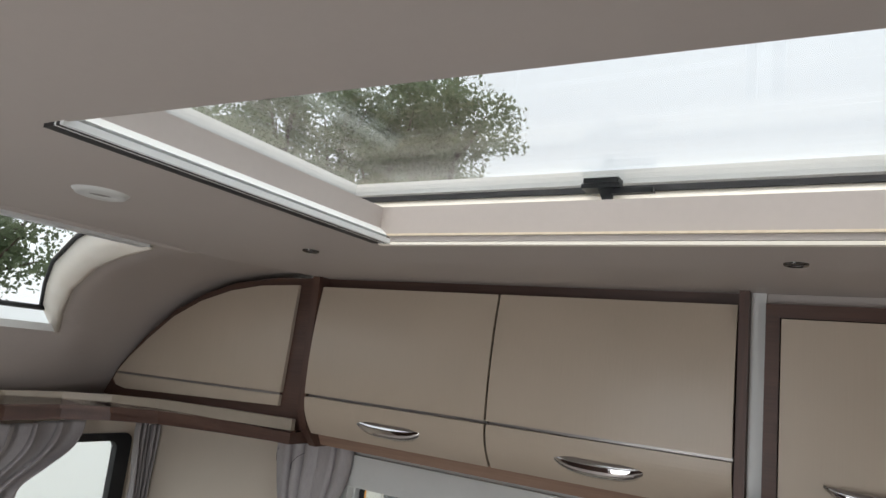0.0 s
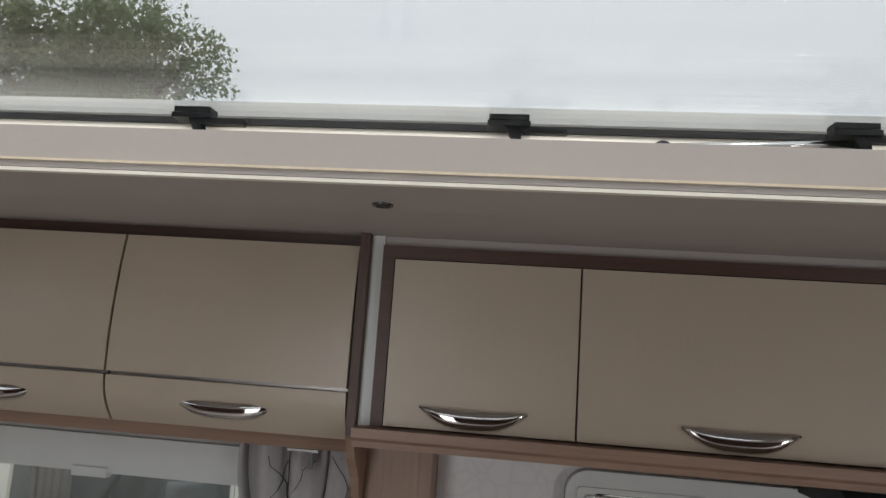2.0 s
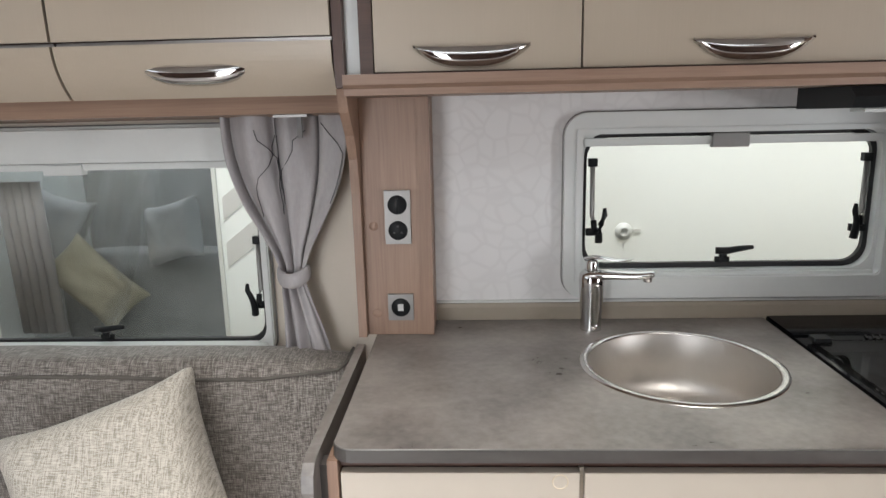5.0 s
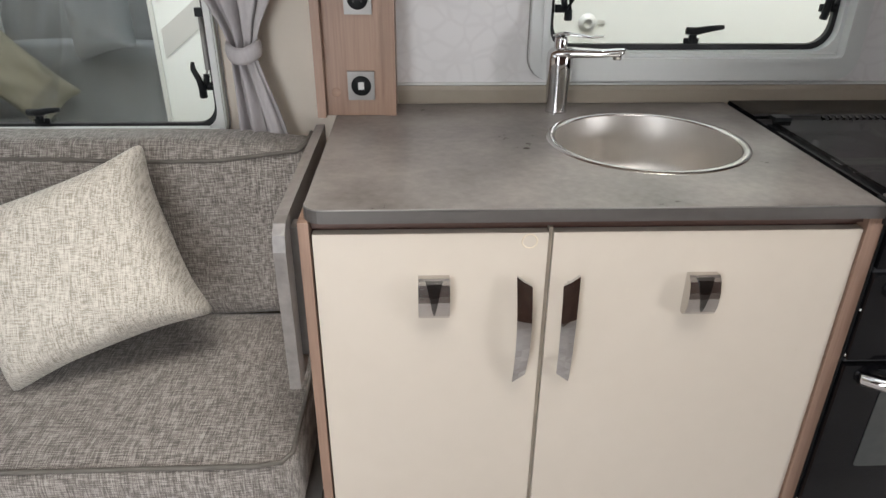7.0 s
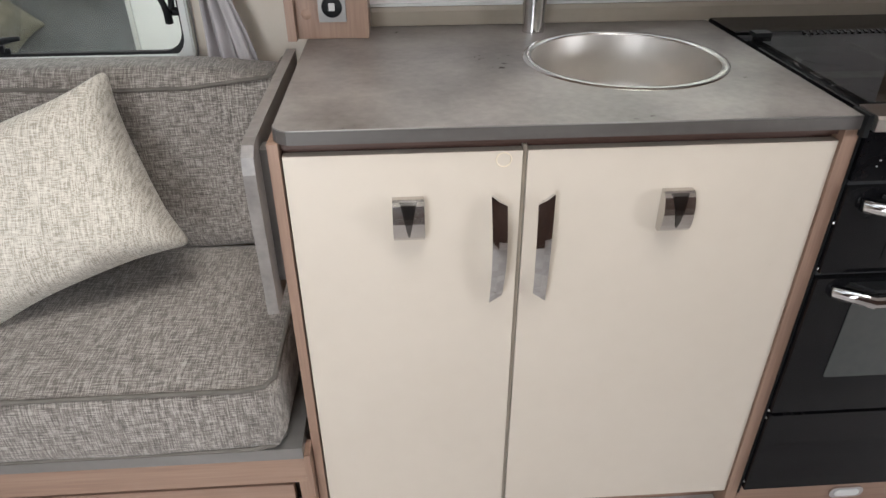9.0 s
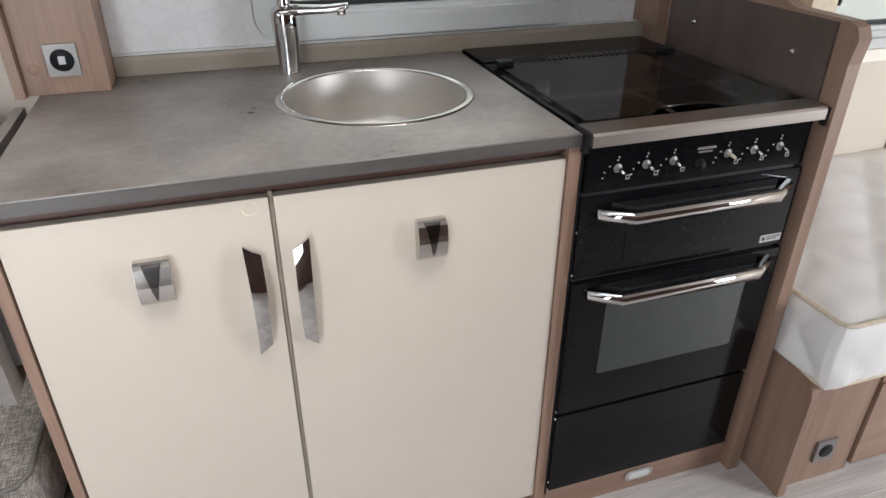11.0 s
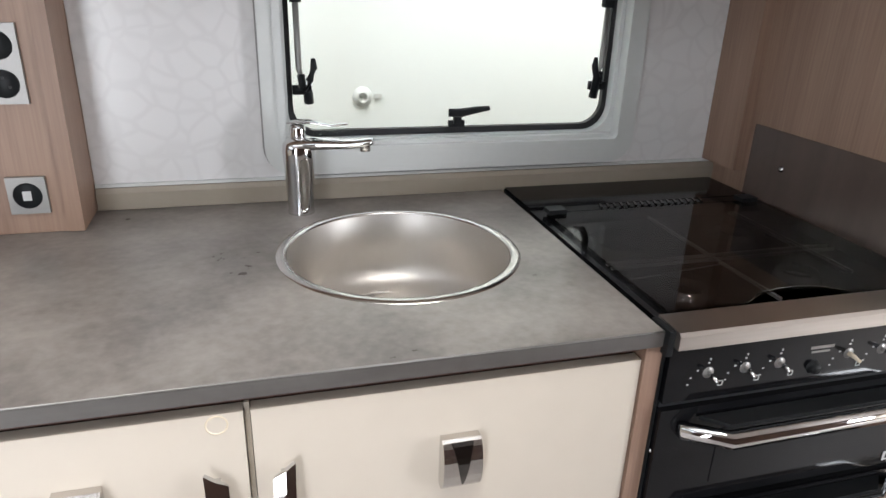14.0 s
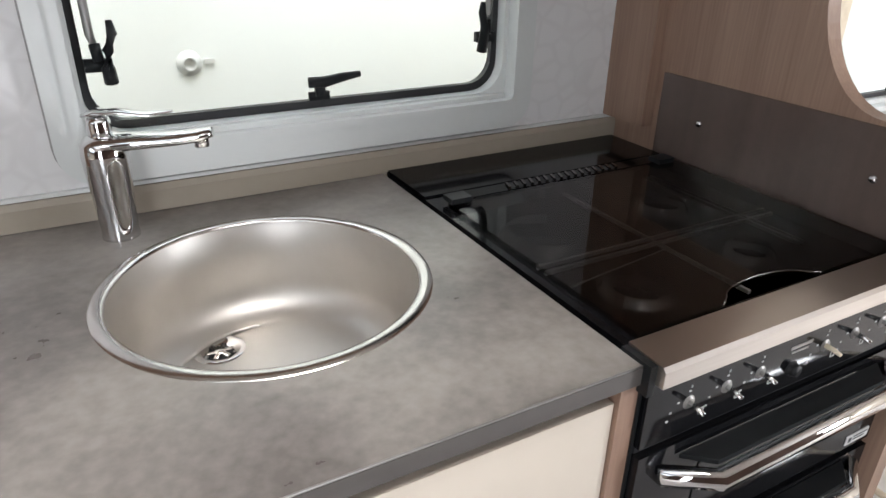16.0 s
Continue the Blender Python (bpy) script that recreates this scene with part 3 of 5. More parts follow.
for k in range(5):
    s = 0.10 + 0.10 * k
    box("rib", (SX0 - 0.115 * s, SY1 + 0.05 * s - 0.009, ZC + 0.088 * s), (SX1, SY1 + 0.05 * s + 0.004, ZC + 0.088 * s + 0.0034), "cord", roof, 0.001)
box("rib", (SX0 - 0.06, SY1 + 0.017, ZC + 0.0475), (SX1, SY1 + 0.033, ZC + 0.051), "cream_plastic", roof, 0.001)
for x0, x1, mat in ((-0.012, 0.007, "rubber"), (0.0075, 0.0105, "body"), (0.011, 0.017, "rubber"), (0.0175, 0.024, "body")):
    box("blind_rail", (SX0 + x0, SY0, ZC - 0.004), (SX0 + x1, SY1, ZC + 0.004), mat, roof, 0.002, "black rail of the roller blind" if mat == "rubber" else "")
prism("side_liner", [(SX0 + 0.02, ZC + 0.009), (SX0 - 0.055, ZC + 0.062), (SX0 - 0.06, ZC + 0.058), (SX0 + 0.008, ZC + 0.006)], "y", SY0, SY1 + 0.02, "body", roof)
pane = box("pane", (out0[0] - 0.02, out0[1] - 0.02, GZ), (out0[2] + 0.02, out0[3] + 0.02, GZ + 0.004), "roof_pane", roof, 0)
pane.visible_shadow = False
inner_pane = box("pane", (out0[0] + 0.1, out0[1] + 0.0, GZ + 0.03), (out0[2] - 0.02, out0[3] - 0.0, GZ + 0.034), "roof_pane", roof, 0)
inner_pane.visible_shadow = False
ring("seal", rect(*out0), rect(out0[0] + 0.02, out0[1] + 0.014, out0[2] - 0.014, out0[3] - 0.014), "z", GZ - 0.010, GZ - 0.001, "rubber", roof, False, 0.002)
ring("rim", rect(out0[0] - 0.04, out0[1] - 0.04, out0[2] + 0.04, out0[3] + 0.04), rect(out0[0] + 0.012, out0[1] + 0.002, out0[2] - 0.002, out0[3] - 0.003), "z", GZ + 0.006, GZ + 0.028, "white", roof)


def roof_catch(x):
    bm = bmesh.new()
    y, z = SY1 + 0.012, GZ - 0.017
    add_box(bm, (x - 0.028, y - 0.012, z + 0.004), (x + 0.028, y + 0.016, z + 0.011))
    add_box(bm, (x - 0.026, y - 0.010, z + 0.0125), (x + 0.026, y + 0.014, z + 0.02))
    add_prism(bm, [(x - 0.004, z + 0.004), (x + 0.014, z + 0.004), (x + 0.019, z - 0.025), (x + 0.008, z - 0.027), (x + 0.003, z - 0.012)], "y", y - 0.008, y + 0.004)
    add_box(bm, (x + 0.014, y - 0.008, z - 0.004), (x + 0.075, y + 0.004, z + 0.003))
    bevel_all(bm, 0.002, 2)
    finish("catch", bm, "black_plastic", roof)


for x in (-0.288, 0.148, 0.572):
    roof_catch(x)
lathe("pivot", [(0.004, -0.006), (0.011, -0.006), (0.013, -0.002), (0.013, 0.006), (0.0, 0.008)], (0.345, SY1 + 0.02, GZ - 0.034), "black_plastic", roof, "y", 16)
tube("gas_strut", [(0.35, SY1 + 0.015, GZ - 0.032), (0.57, SY1 + 0.012, GZ - 0.022)], 0.0055, "chrome", roof, 10)


# round downlights in the ceiling
def downlight(x, y, r=0.016):
    d = thing("downlight", (x, y, ZC), "small round grey recessed ceiling downlight", "light", "ceiling downlights")
    lathe("bezel", [(r * 0.72, -0.001), (r * 0.8, -0.004), (r, -0.003), (r * 1.06, 0.0)], (x, y, ZC), "gunmetal", d, "z", 24)
    lathe("lens", [(0.0, -0.0005), (r * 0.72, -0.001)], (x, y, ZC), "stem", d, "z", 24)
    return d


downlight(-0.9, 1.07)
downlight(-0.045, 1.145)
downlight(0.8, 1.145)
big = thing("downlight", (-0.93, 0.64, ZC), "larger round white ceiling downlight with rings", "light", "ceiling downlights")
lathe("bezel", [(0.018, -0.003), (0.026, -0.008), (0.03, -0.004), (0.034, -0.006), (0.04, 0.0)], (-0.93, 0.64, ZC), "white", big, "z", 32)
lathe("lens", [(0.0, -0.001), (0.018, -0.003)], (-0.93, 0.64, ZC), "alu", big, "z", 32)

# ---- overhead lockers ----
# lounge lockers: doors bowed in section, above a dark rail
DOORP = [(1.511 + 0.021 * ((1.837 - 0.0121 * k - 1.62) / 0.228) ** 2, 1.837 - 0.0121 * k) for k in range(25)]
LOWP = [(1.515 + 0.043 * (k / 12) ** 2, 1.538 - 0.088 * k / 12) for k in range(13)]


def chrome_bow_handle(cx, y, z, w, parent):
    """Bow-shaped chrome pull: pointed ends, deep belly, hollow behind."""
    n = 17
    bm = bmesh.new()
    rows = []
    for i in range(n):
        s = 2 * i / (n - 1) - 1
        x = cx + s * w / 2
        k = max(0.06, 1 - abs(s) ** 3.2)
        top = z + 0.006 + 0.004 * abs(s) ** 2
        bot = top - 0.004 - 0.035 * k
        front = y - 0.005 - 0.014 * k
        rows.append([bm.verts.new(p) for p in ((x, y - 0.002, top), (x, front, top - 0.001), (x, front - 0.002, top - 0.004 - 0.014 * k), (x, front + 0.002 * k, bot + 0.006), (x, y - 0.003, bot))])
    for a, b in zip(rows, rows[1:]):
        for k in range(4):
            bm.faces.new((a[k], b[k], b[k + 1], a[k + 1]))
    ob = finish("handle", bm, "chrome", parent, True, "chrome bow handle")
    ob.modifiers.new("thick", "SOLIDIFY").thickness = 0.002
    return ob


def lounge_locker(x0, x1):
    k = thing("overhead_locker", ((x0 + x1) / 2, 1.6, 1.45), "beige bowed overhead locker door with chrome handle, closed", "cabinet", "lounge overhead lockers")
    extrude_strip("door", DOORP, "x", x0 + 0.003, x1 - 0.003, -0.016, "beige", k)
    extrude_strip("door_bottom", LOWP, "x", x0 + 0.003, x1 - 0.003, -0.016, "beige", k)
    box("strip", (x0 + 0.003, 1.5145, 1.5385), (x1 - 0.003, 1.524, 1.5445), "strip", k, 0.0005, "thin metal strip")
    prism("body", [(1.75, 1.856), (1.553, 1.856), (1.553, 1.80), (1.54, 1.70), (1.54, 1.53), (1.585, 1.452), (1.75, 1.452)], "x", x0 + 0.001, x1 - 0.001, "dark_wood", k)
    chrome_bow_handle((x0 + x1) / 2 + 0.0, 1.524, 1.494, 0.245, k)
    return k


lounge_locker(-1.247, -0.694)
lounge_locker(-0.694, -0.166)
structure(box("pelmet", (-1.25, 1.545, 1.842), (-0.166, 1.60, 1.868), "dark_wood", None, 0.003), "dark wood cornice strip above the lounge lockers", "trim")
structure(prism("pelmet", [(1.572, 1.452), (1.60, 1.405), (1.75, 1.395), (1.75, 1.451), (1.572, 1.4515)], "x", -1.27, -0.166, "wood_x", None, 0.002), "wooden pelmet under the lounge lockers", "trim")
# locker ends
prof = [(1.50, 1.87), (1.505, 1.62), (1.51, 1.50), (1.53, 1.45), (1.58, 1.40), (1.75, 1.40), (1.75, 1.87)]
structure(prism("locker_end", prof, "x", -1.275, -1.25, "dark_wood_z", None, 0.006), "dark wood locker end panel with rounded front", "panel")
# upper part of the walnut divider; its shade is put in as dark wood
prof = [(1.50, 1.87), (1.503, 1.50), (1.507, 1.4515), (1.75, 1.4515), (1.75, 1.87)]
structure(prism("locker_end", prof, "x", -0.165, -0.147, "dark_wood_z", None, 0.004, False), "walnut end panel of the lounge lockers, coloured dark for shade", "panel")
prof = [(1.507, 1.45), (1.53, 1.405), (1.575, 1.36), (1.60, 1.31), (1.612, 1.24), (1.618, 0.921), (1.75, 0.921), (1.75, 1.45)]
structure(prism("locker_end", prof, "x", -0.165, -0.147, "wood", None, 0.004, False), "wooden divider between lounge and kitchen, with a curved front edge", "panel")
structure(box("filler", (-0.146, 1.525, 1.46), (-0.119, 1.75, 1.866), "white", None, 0.001), "white filler strip beside the kitchen lockers", "trim")

# arched corner locker
arch_out = [(-1.277, 1.868), (-1.45, 1.864), (-1.62, 1.845), (-1.76, 1.805), (-1.90, 1.74), (-2.02, 1.65), (-2.13, 1.545), (-2.20, 1.44), (-1.277, 1.44)]
arch = thing("corner_locker", (-1.7, 1.6, 1.44), "arched beige corner locker in a dark wood frame", "cabinet")
prism("frame", arch_out, "y", 1.541, 1.74, "dark_wood", arch, 0.004)
door_arch = [(-1.352, 1.844), (-1.50, 1.838), (-1.63, 1.818), (-1.76, 1.780), (-1.88, 1.724), (-1.99, 1.645), (-2.08, 1.570), (-2.125, 1.523), (-1.364, 1.535)]
prism("door", door_arch, "y", 1.529, 1.5405, "beige", arch, 0.003)
low_arch = [(-1.365, 1.528), (-2.13, 1.516), (-2.138, 1.495), (-2.12, 1.478), (-2.07, 1.470), (-1.366, 1.498)]
prism("door_bottom", low_arch, "y", 1.529, 1.5405, "beige", arch, 0.003)
prism("strip", [(-1.364, 1.5345), (-2.12, 1.5225), (-2.12, 1.5165), (-1.364, 1.5285)], "y", 1.526, 1.529, "strip", arch)
# front shelf edge: runs along the side and round to the front
plan = [(-1.278, 1.50), (-1.55, 1.495), (-1.80, 1.47), (-1.95, 1.41), (-2.05, 1.31), (-2.10, 1.17), (-2.12, 0.9), (-2.13, Y0)]


def ribbon(name, pts, z_of, thick, mat, parent=None):
    bm = bmesh.new()
    rows = []
    for i, (x, y) in enumerate(pts):
        a, b = pts[max(i - 1, 0)], pts[min(i + 1, len(pts) - 1)]
        d = Vector((b[0] - a[0], b[1] - a[1], 0)).normalized()
        nrm = Vector((-d.y, d.x, 0))
        z0, z1 = z_of(i / (len(pts) - 1))
        p = Vector((x, y, 0))
        q = p - nrm * thick
        rows.append([bm.verts.new((*v.xy, z)) for v, z in ((p, z0), (p, z1), (q, z1), (q, z0))])
    for a, b in zip(rows, rows[1:]):
        for k in range(4):
            bm.faces.new((a[k], a[(k + 1) % 4], b[(k + 1) % 4], b[k]))
    bm.faces.new(rows[0])
    bm.faces.new(rows[-1])
    return finish(name, bm, mat, parent)


shelf = thing("front_shelf", (-2.0, 1.3, 1.39), "curved front shelf with a taupe edge above dark wood", "shelf")
ribbon("edge", plan, lambda s: (1.442 - 0.045 * s, 1.472 - 0.03 * s), 0.015, "upstand", shelf)
ribbon("fascia", [(x * 1.004, y + 0.012) for x, y in plan], lambda s: (1.405 - 0.06 * s, 1.442 - 0.045 * s), 0.015, "dark_wood", shelf)
top = [(x, y) for x, y in plan] + [(-2.26, Y0), (-2.26, 1.74), (-1.278, 1.74)]
prism("board", top, "z", 1.405, 1.436, "dark_wood", shelf)

# kitchen lockers
UY = 1.512


def kitchen_locker(x0, x1, hx):
    k = thing("kitchen_locker", ((x0 + x1) / 2, 1.63, 1.47), "flat beige kitchen overhead locker with chrome handle, closed", "cabinet", "kitchen overhead lockers")
    box("door", (x0 + 0.002, UY, 1.478), (x1 - 0.002, UY + 0.017, 1.816), "beige", k, 0.0025)
    box("body", (x0, UY + 0.018, 1.476), (x1, 1.75, 1.842), "dark_wood", k, 0)
    chrome_bow_handle(hx + 0.006, UY, 1.514, 0.215, k)
    return k


kitchen_locker(-0.093, 0.291, 0.083)
kitchen_locker(0.291, 0.90, 0.59)
kitchen_locker(0.90, 1.247, 1.075)
structure(boxes("locker_frame", [((-0.119, UY + 0.004, 1.475), (-0.094, 1.75, 1.845)), ((-0.094, UY + 0.004, 1.8185), (1.248, UY + 0.017, 1.845)), ((-0.094, UY + 0.0175, 1.8425), (1.248, 1.75, 1.845))], "dark_wood", None, 0), "dark wood frame round the kitchen lockers", "trim")
structure(boxes("locker_cornice", [((-0.119, 1.535, 1.846), (1.248, 1.75, 1.8665))], "ceiling", None, 0), "greige strip between kitchen lockers and ceiling", "trim")
bm = bmesh.new()
add_prism(bm, [(1.475, 1.4735), (1.475, 1.455), (1.485, 1.448), (1.487, 1.436), (1.53, 1.434), (1.745, 1.434), (1.745, 1.4735)], "x", -0.146, 1.248)
structure(finish("locker_shelf", bm, "wood_x"), "moulded walnut ledge under the kitchen lockers", "trim")
hood = thing("cooker_hood", (1.0, 1.6, 1.40), "slim black cooker hood under the lockers", "hood")
prism("body", [(1.50, 1.433), (1.48, 1.415), (1.49, 1.395), (1.70, 1.39), (1.70, 1.433)], "x", 0.77, 1.23, "black_plastic", hood, 0.006)
box("lens", (0.80, 1.50, 1.3865), (0.90, 1.55, 1.3925), "white", hood, 0.002)


# ---- windows ----
def stay(x, y, z, parent, lean=1):
    """Friction stay with a curled black lever at the foot of a rod."""
    bm = bmesh.new()
    add_box(bm, (x - 0.024 * lean, y - 0.016, z - 0.010), (x + 0.010 * lean, y - 0.004, z + 0.006))
    add_tube(bm, [(x + 0.004 * lean, y - 0.02, z - 0.024), (x + 0.003 * lean, y - 0.024, z - 0.004), (x + 0.006 * lean, y - 0.03, z + 0.018), (x + 0.014 * lean, y - 0.034, z + 0.04), (x + 0.013 * lean, y - 0.034, z + 0.056)], [0.009, 0.0085, 0.007, 0.0065, 0.004], 8)
    add_tube(bm, [(x - 0.006 * lean, y - 0.02, z + 0.004), (x - 0.008 * lean, y - 0.016, z + 0.026)], 0.007, 8)
    finish("stay", bm, "black_plastic", parent, True)
    tube("rod", [(x - 0.008 * lean, y - 0.016, z + 0.024), (x - 0.011 * lean, y - 0.012, z + 0.036), (x - 0.012 * lean, y - 0.012, z + 0.15)], [0.004, 0.0055, 0.0055], "alu", parent, 8)
    box("clip", (x - 0.022 * lean, y - 0.018, z + 0.148), (x - 0.002 * lean, y - 0.004, z + 0.166), "black_plastic", parent, 0.002)


def pane_catch(x, y, z, parent):
    bm = bmesh.new()
    add_box(bm, (x - 0.016, y - 0.010, z - 0.006), (x + 0.016, y - 0.002, z + 0.006))
    add_box(bm, (x - 0.007, y - 0.018, z), (x + 0.007, y - 0.006, z + 0.02))
    add_tube(bm, [(x - 0.02, y - 0.02, z + 0.024), (x + 0.004, y - 0.024, z + 0.024), (x + 0.03, y - 0.03, z + 0.03), (x + 0.058, y - 0.034, z + 0.034)], [0.008, 0.0085, 0.007, 0.0045], 8)
    bevel_all(bm, 0.0015, 1)
    finish("catch", bm, "black_plastic", parent, True)


def caravan_window(name, glass, frame_out, cassette, parent_label, stays, catches, proud=0.022):
    u0, v0, u1, v1 = glass
    cx = (u0 + u1) / 2
    w = thing(name, (cx, Y1, v0), parent_label, "window", "", "structure")
    g = rounded(u0, v0, u1, v1, 0.045)
    g_in = rounded(u0 - 0.010, v0 - 0.012, u1 + 0.010, v1 + 0.012, 0.05)
    ring("frame", rounded(*frame_out, 0.05), rounded(u0 - 0.016, v0 - 0.022, u1 + 0.018, v1 + 0.01, 0.014), "y", Y1 - proud - 0.005, Y1 - 0.001, "white", w, False, 0.010)
    a0, b0, a1, b1 = frame_out
    # thin grey ring drawn as the contact shadow between frame and wall
    ring("gasket", rounded(a0 - 0.003, b0 - 0.003, a1 + 0.003, b1 + 0.003, 0.053), rounded(a0 + 0.01, b0 + 0.01, a1 - 0.01, b1 - 0.01, 0.045), "y", Y1 - 0.0085, Y1 - 0.0055, "alu", w)
    ring("blind_track", rounded(u0 - 0.030, v0 - 0.034, u1 + 0.032, v1 + 0.022, 0.006), rounded(u0 - 0.0165, v0 - 0.0225, u1 + 0.0185, v1 + 0.0105, 0.010), "y", Y1 - proud - 0.0095, Y1 - proud - 0.0045, "white", w, False, 0.0015)
    ring("reveal", rounded(u0 - 0.019, v0 - 0.025, u1 + 0.021, v1 + 0.013, 0.014), g_in, "y", Y1 - 0.004, Y1 + 0.045, "white", w, False, 0)
    ring("seal", g_in, g, "y", Y1 + 0.018, Y1 + 0.03, "rubber", w, False, 0.002)
    p = prism("pane", rounded(u0 - 0.004, v0 - 0.004, u1 + 0.004, v1 + 0.004, 0.045), "y", Y1 + 0.024, Y1 + 0.028, "pane", w)
    p.visible_shadow = False
    for x, z, lean in stays:
        stay(x, Y1 + 0.02, z, w, lean)
    for x in catches:
        pane_catch(x, Y1 + 0.018, v0 + 0.008, w)
    if cassette:
        z0, z1 = cassette
        box("blind_cassette", (frame_out[0] + 0.01, Y1 - 0.05, z0), (frame_out[2] - 0.01, Y1 - 0.02, z1), "white", w, 0.008)
        box("blind_bar", (frame_out[0] + 0.02, Y1 - 0.042, z0 - 0.013), (frame_out[2] - 0.02, Y1 - 0.026, z0 - 0.003), "white", w, 0.003)
        box("blind_grip", (cx - 0.032, Y1 - 0.046, z0 - 0.022), (cx + 0.032, Y1 - 0.024, z0 - 0.0), "white", w, 0.003)
    return w


kw = caravan_window("window_3", (0.347, 1.045, 0.975, 1.335), (0.291, 0.973, 1.033, 1.392), None, "kitchen window in a pale grey rounded frame", ((0.371, 1.124, 1), (0.948, 1.126, -1)), (0.66,))
box("blind_bar", (0.335, Y1 - 0.012, 1.318), (0.985, Y1 + 0.004, 1.335), "white", kw, 0.003)
box("blind_grip", (0.612, Y1 - 0.022, 1.312), (0.69, Y1 - 0.002, 1.342), "alu", kw, 0.003)
box("sill", (0.335, Y1 - 0.017, 1.018), (0.985, Y1 + 0.016, 1.03), "white", kw, 0.004)
box("blind_grip", (0.37, Y1 - 0.010, 1.028), (0.43, Y1 + 0.0, 1.052), "pane", kw, 0.002)
lw = caravan_window("window_4", (-1.21, 0.868, -0.42, 1.305), (-1.26, 0.83, -0.385, 1.385), None, "lounge window with a pale roller blind cassette", ((-0.432, 0.957, -1),), (-0.812,))
box("blind_cassette", (-1.25, Y1 - 0.045, 1.305), (-0.39, Y1 - 0.004, 1.378), "white", lw, 0.008)
box("blind_bar", (-1.24, Y1 - 0.036, 1.288), (-0.40, Y1 - 0.018, 1.303), "white", lw, 0.003)
box("blind_grip", (-0.88, Y1 - 0.042, 1.278), (-0.79, Y1 - 0.02, 1.30), "white", lw, 0.003)
boxes("sill", [((-1.25, Y1 - 0.028, 0.838), (-0.388, Y1 + 0.01, 0.853)), ((-1.24, Y1 - 0.022, 0.855), (-0.40, Y1 + 0.012, 0.863))], "white", lw, 0.002)
bw = caravan_window("window_5", (1.86, 0.91, 2.70, 1.39), (1.80, 0.86, 2.77, 1.44), None, "bedroom window in a pale frame", ((1.89, 0.99, 1),), (2.24,))
box("sill", (1.66, Y1 - 0.05, 0.845), (3.29, Y1 - 0.02, 0.872), "white", bw, 0.006)
fw = thing("window_6", (X0, 1.33, 0.85), "front window in a black rubber frame", "window", "", "structure")
ring("seal", rounded(FW[0] - 0.012, FW[1] - 0.012, FW[2] + 0.012, FW[3] + 0.012, 0.03), rounded(FW[0] + 0.02, FW[1] + 0.02, FW[2] - 0.045, FW[3] - 0.015, 0.03), "x", X0 - 0.02, X0 + 0.012, "rubber", fw, False, 0.002)
fp = box("pane", (X0 - 0.02, FW[0], FW[1]), (X0 - 0.016, FW[2], FW[3]), "pane", fw, 0)
fp.visible_shadow = False

# ---- kitchen ----
WZ, FY = 0.92, 1.133
# worktop with a round hole for the bowl
SCX, SCY, SR = 0.4825, 1.458, 0.182
worktop = thing("worktop", (0.3, 1.4, 0.89), "dark slate-effect laminate worktop with a pale edge line", "worktop")
bm = bmesh.new()
X_L, X_R, Y_B = -0.128, 0.752, 1.735
outline = [(X_L + 0.03 - 0.03 * math.sin(a), FY + 0.03 - 0.03 * math.cos(a)) for a in (radians(90 - 15 * k) for k in range(7))]
outline = [(X_L, Y_B)] + outline + [(X_R, FY), (X_R, Y_B)]


def on_outline(ang):
    """Where the ray from the bowl's centre leaves the worktop."""
    d = Vector((math.cos(ang), math.sin(ang)))
    best = None
    for p, q in zip(outline, outline[1:] + outline[:1]):
        e = Vector((q[0] - p[0], q[1] - p[1]))
        den = d.x * e.y - d.y * e.x
        if abs(den) < 1e-9:
            continue
        w = Vector((p[0] - SCX, p[1] - SCY))
        k = (w.x * e.y - w.y * e.x) / den
        s = (w.x * d.y - w.y * d.x) / den
        if k > 0 and -1e-6 <= s <= 1 + 1e-6 and (best is None or k < best):
            best = k
    return (SCX + best * d.x, SCY + best * d.y)


angs = sorted({round(2 * math.pi * k / 64, 6) for k in range(64)} | {round(math.atan2(p[1] - SCY, p[0] - SCX) % (2 * math.pi), 6) for p in outline})
rows = []
for a in angs:
    o = on_outline(a)
    i = (SCX + SR * math.cos(a), SCY + SR * math.sin(a))
    rows.append([bm.verts.new((*o, WZ)), bm.verts.new((*i, WZ)), bm.verts.new((*i, WZ - 0.021)), bm.verts.new((*o, WZ - 0.021))])
for a, b in zip(rows, rows[1:] + rows[:1]):
    for k in range(4):
        bm.faces.new((a[k], b[k], b[(k + 1) % 4], a[(k + 1) % 4]))
finish("top", bm, "worktop", worktop)
front_edge = outline[1:9]
bm = bmesh.new()
for z0, z1 in ((WZ - 0.0215, WZ - 0.0015),):
    rows = []
    for i, (x, y) in enumerate(front_edge):
        a, b = front_edge[max(i - 1, 0)], front_edge[min(i + 1, 7)]
        d = Vector((b[0] - a[0], b[1] - a[1], 0)).normalized()
        n_out = Vector((d.y, -d.x, 0))
        p = Vector((x, y, 0))
        rows.append([bm.verts.new((*(p + n_out * o).xy, z)) for o, z in ((0.0005, z0), (0.0022, z0), (0.0022, z1), (0.0005, z1))])
    for a, b in zip(rows, rows[1:]):
        for k in range(4):
            bm.faces.new((a[k], b[k], b[(k + 1) % 4], a[(k + 1) % 4]))
    bm.faces.new(rows[0])
    bm.faces.new(rows[-1])
finish("edging", bm, "edge", worktop, False, "grey edging strip")
tube("edge_line", [(x, y - 0.0005, WZ - 0.0006) for x, y in front_edge], 0.0013, "alu", worktop, 6)

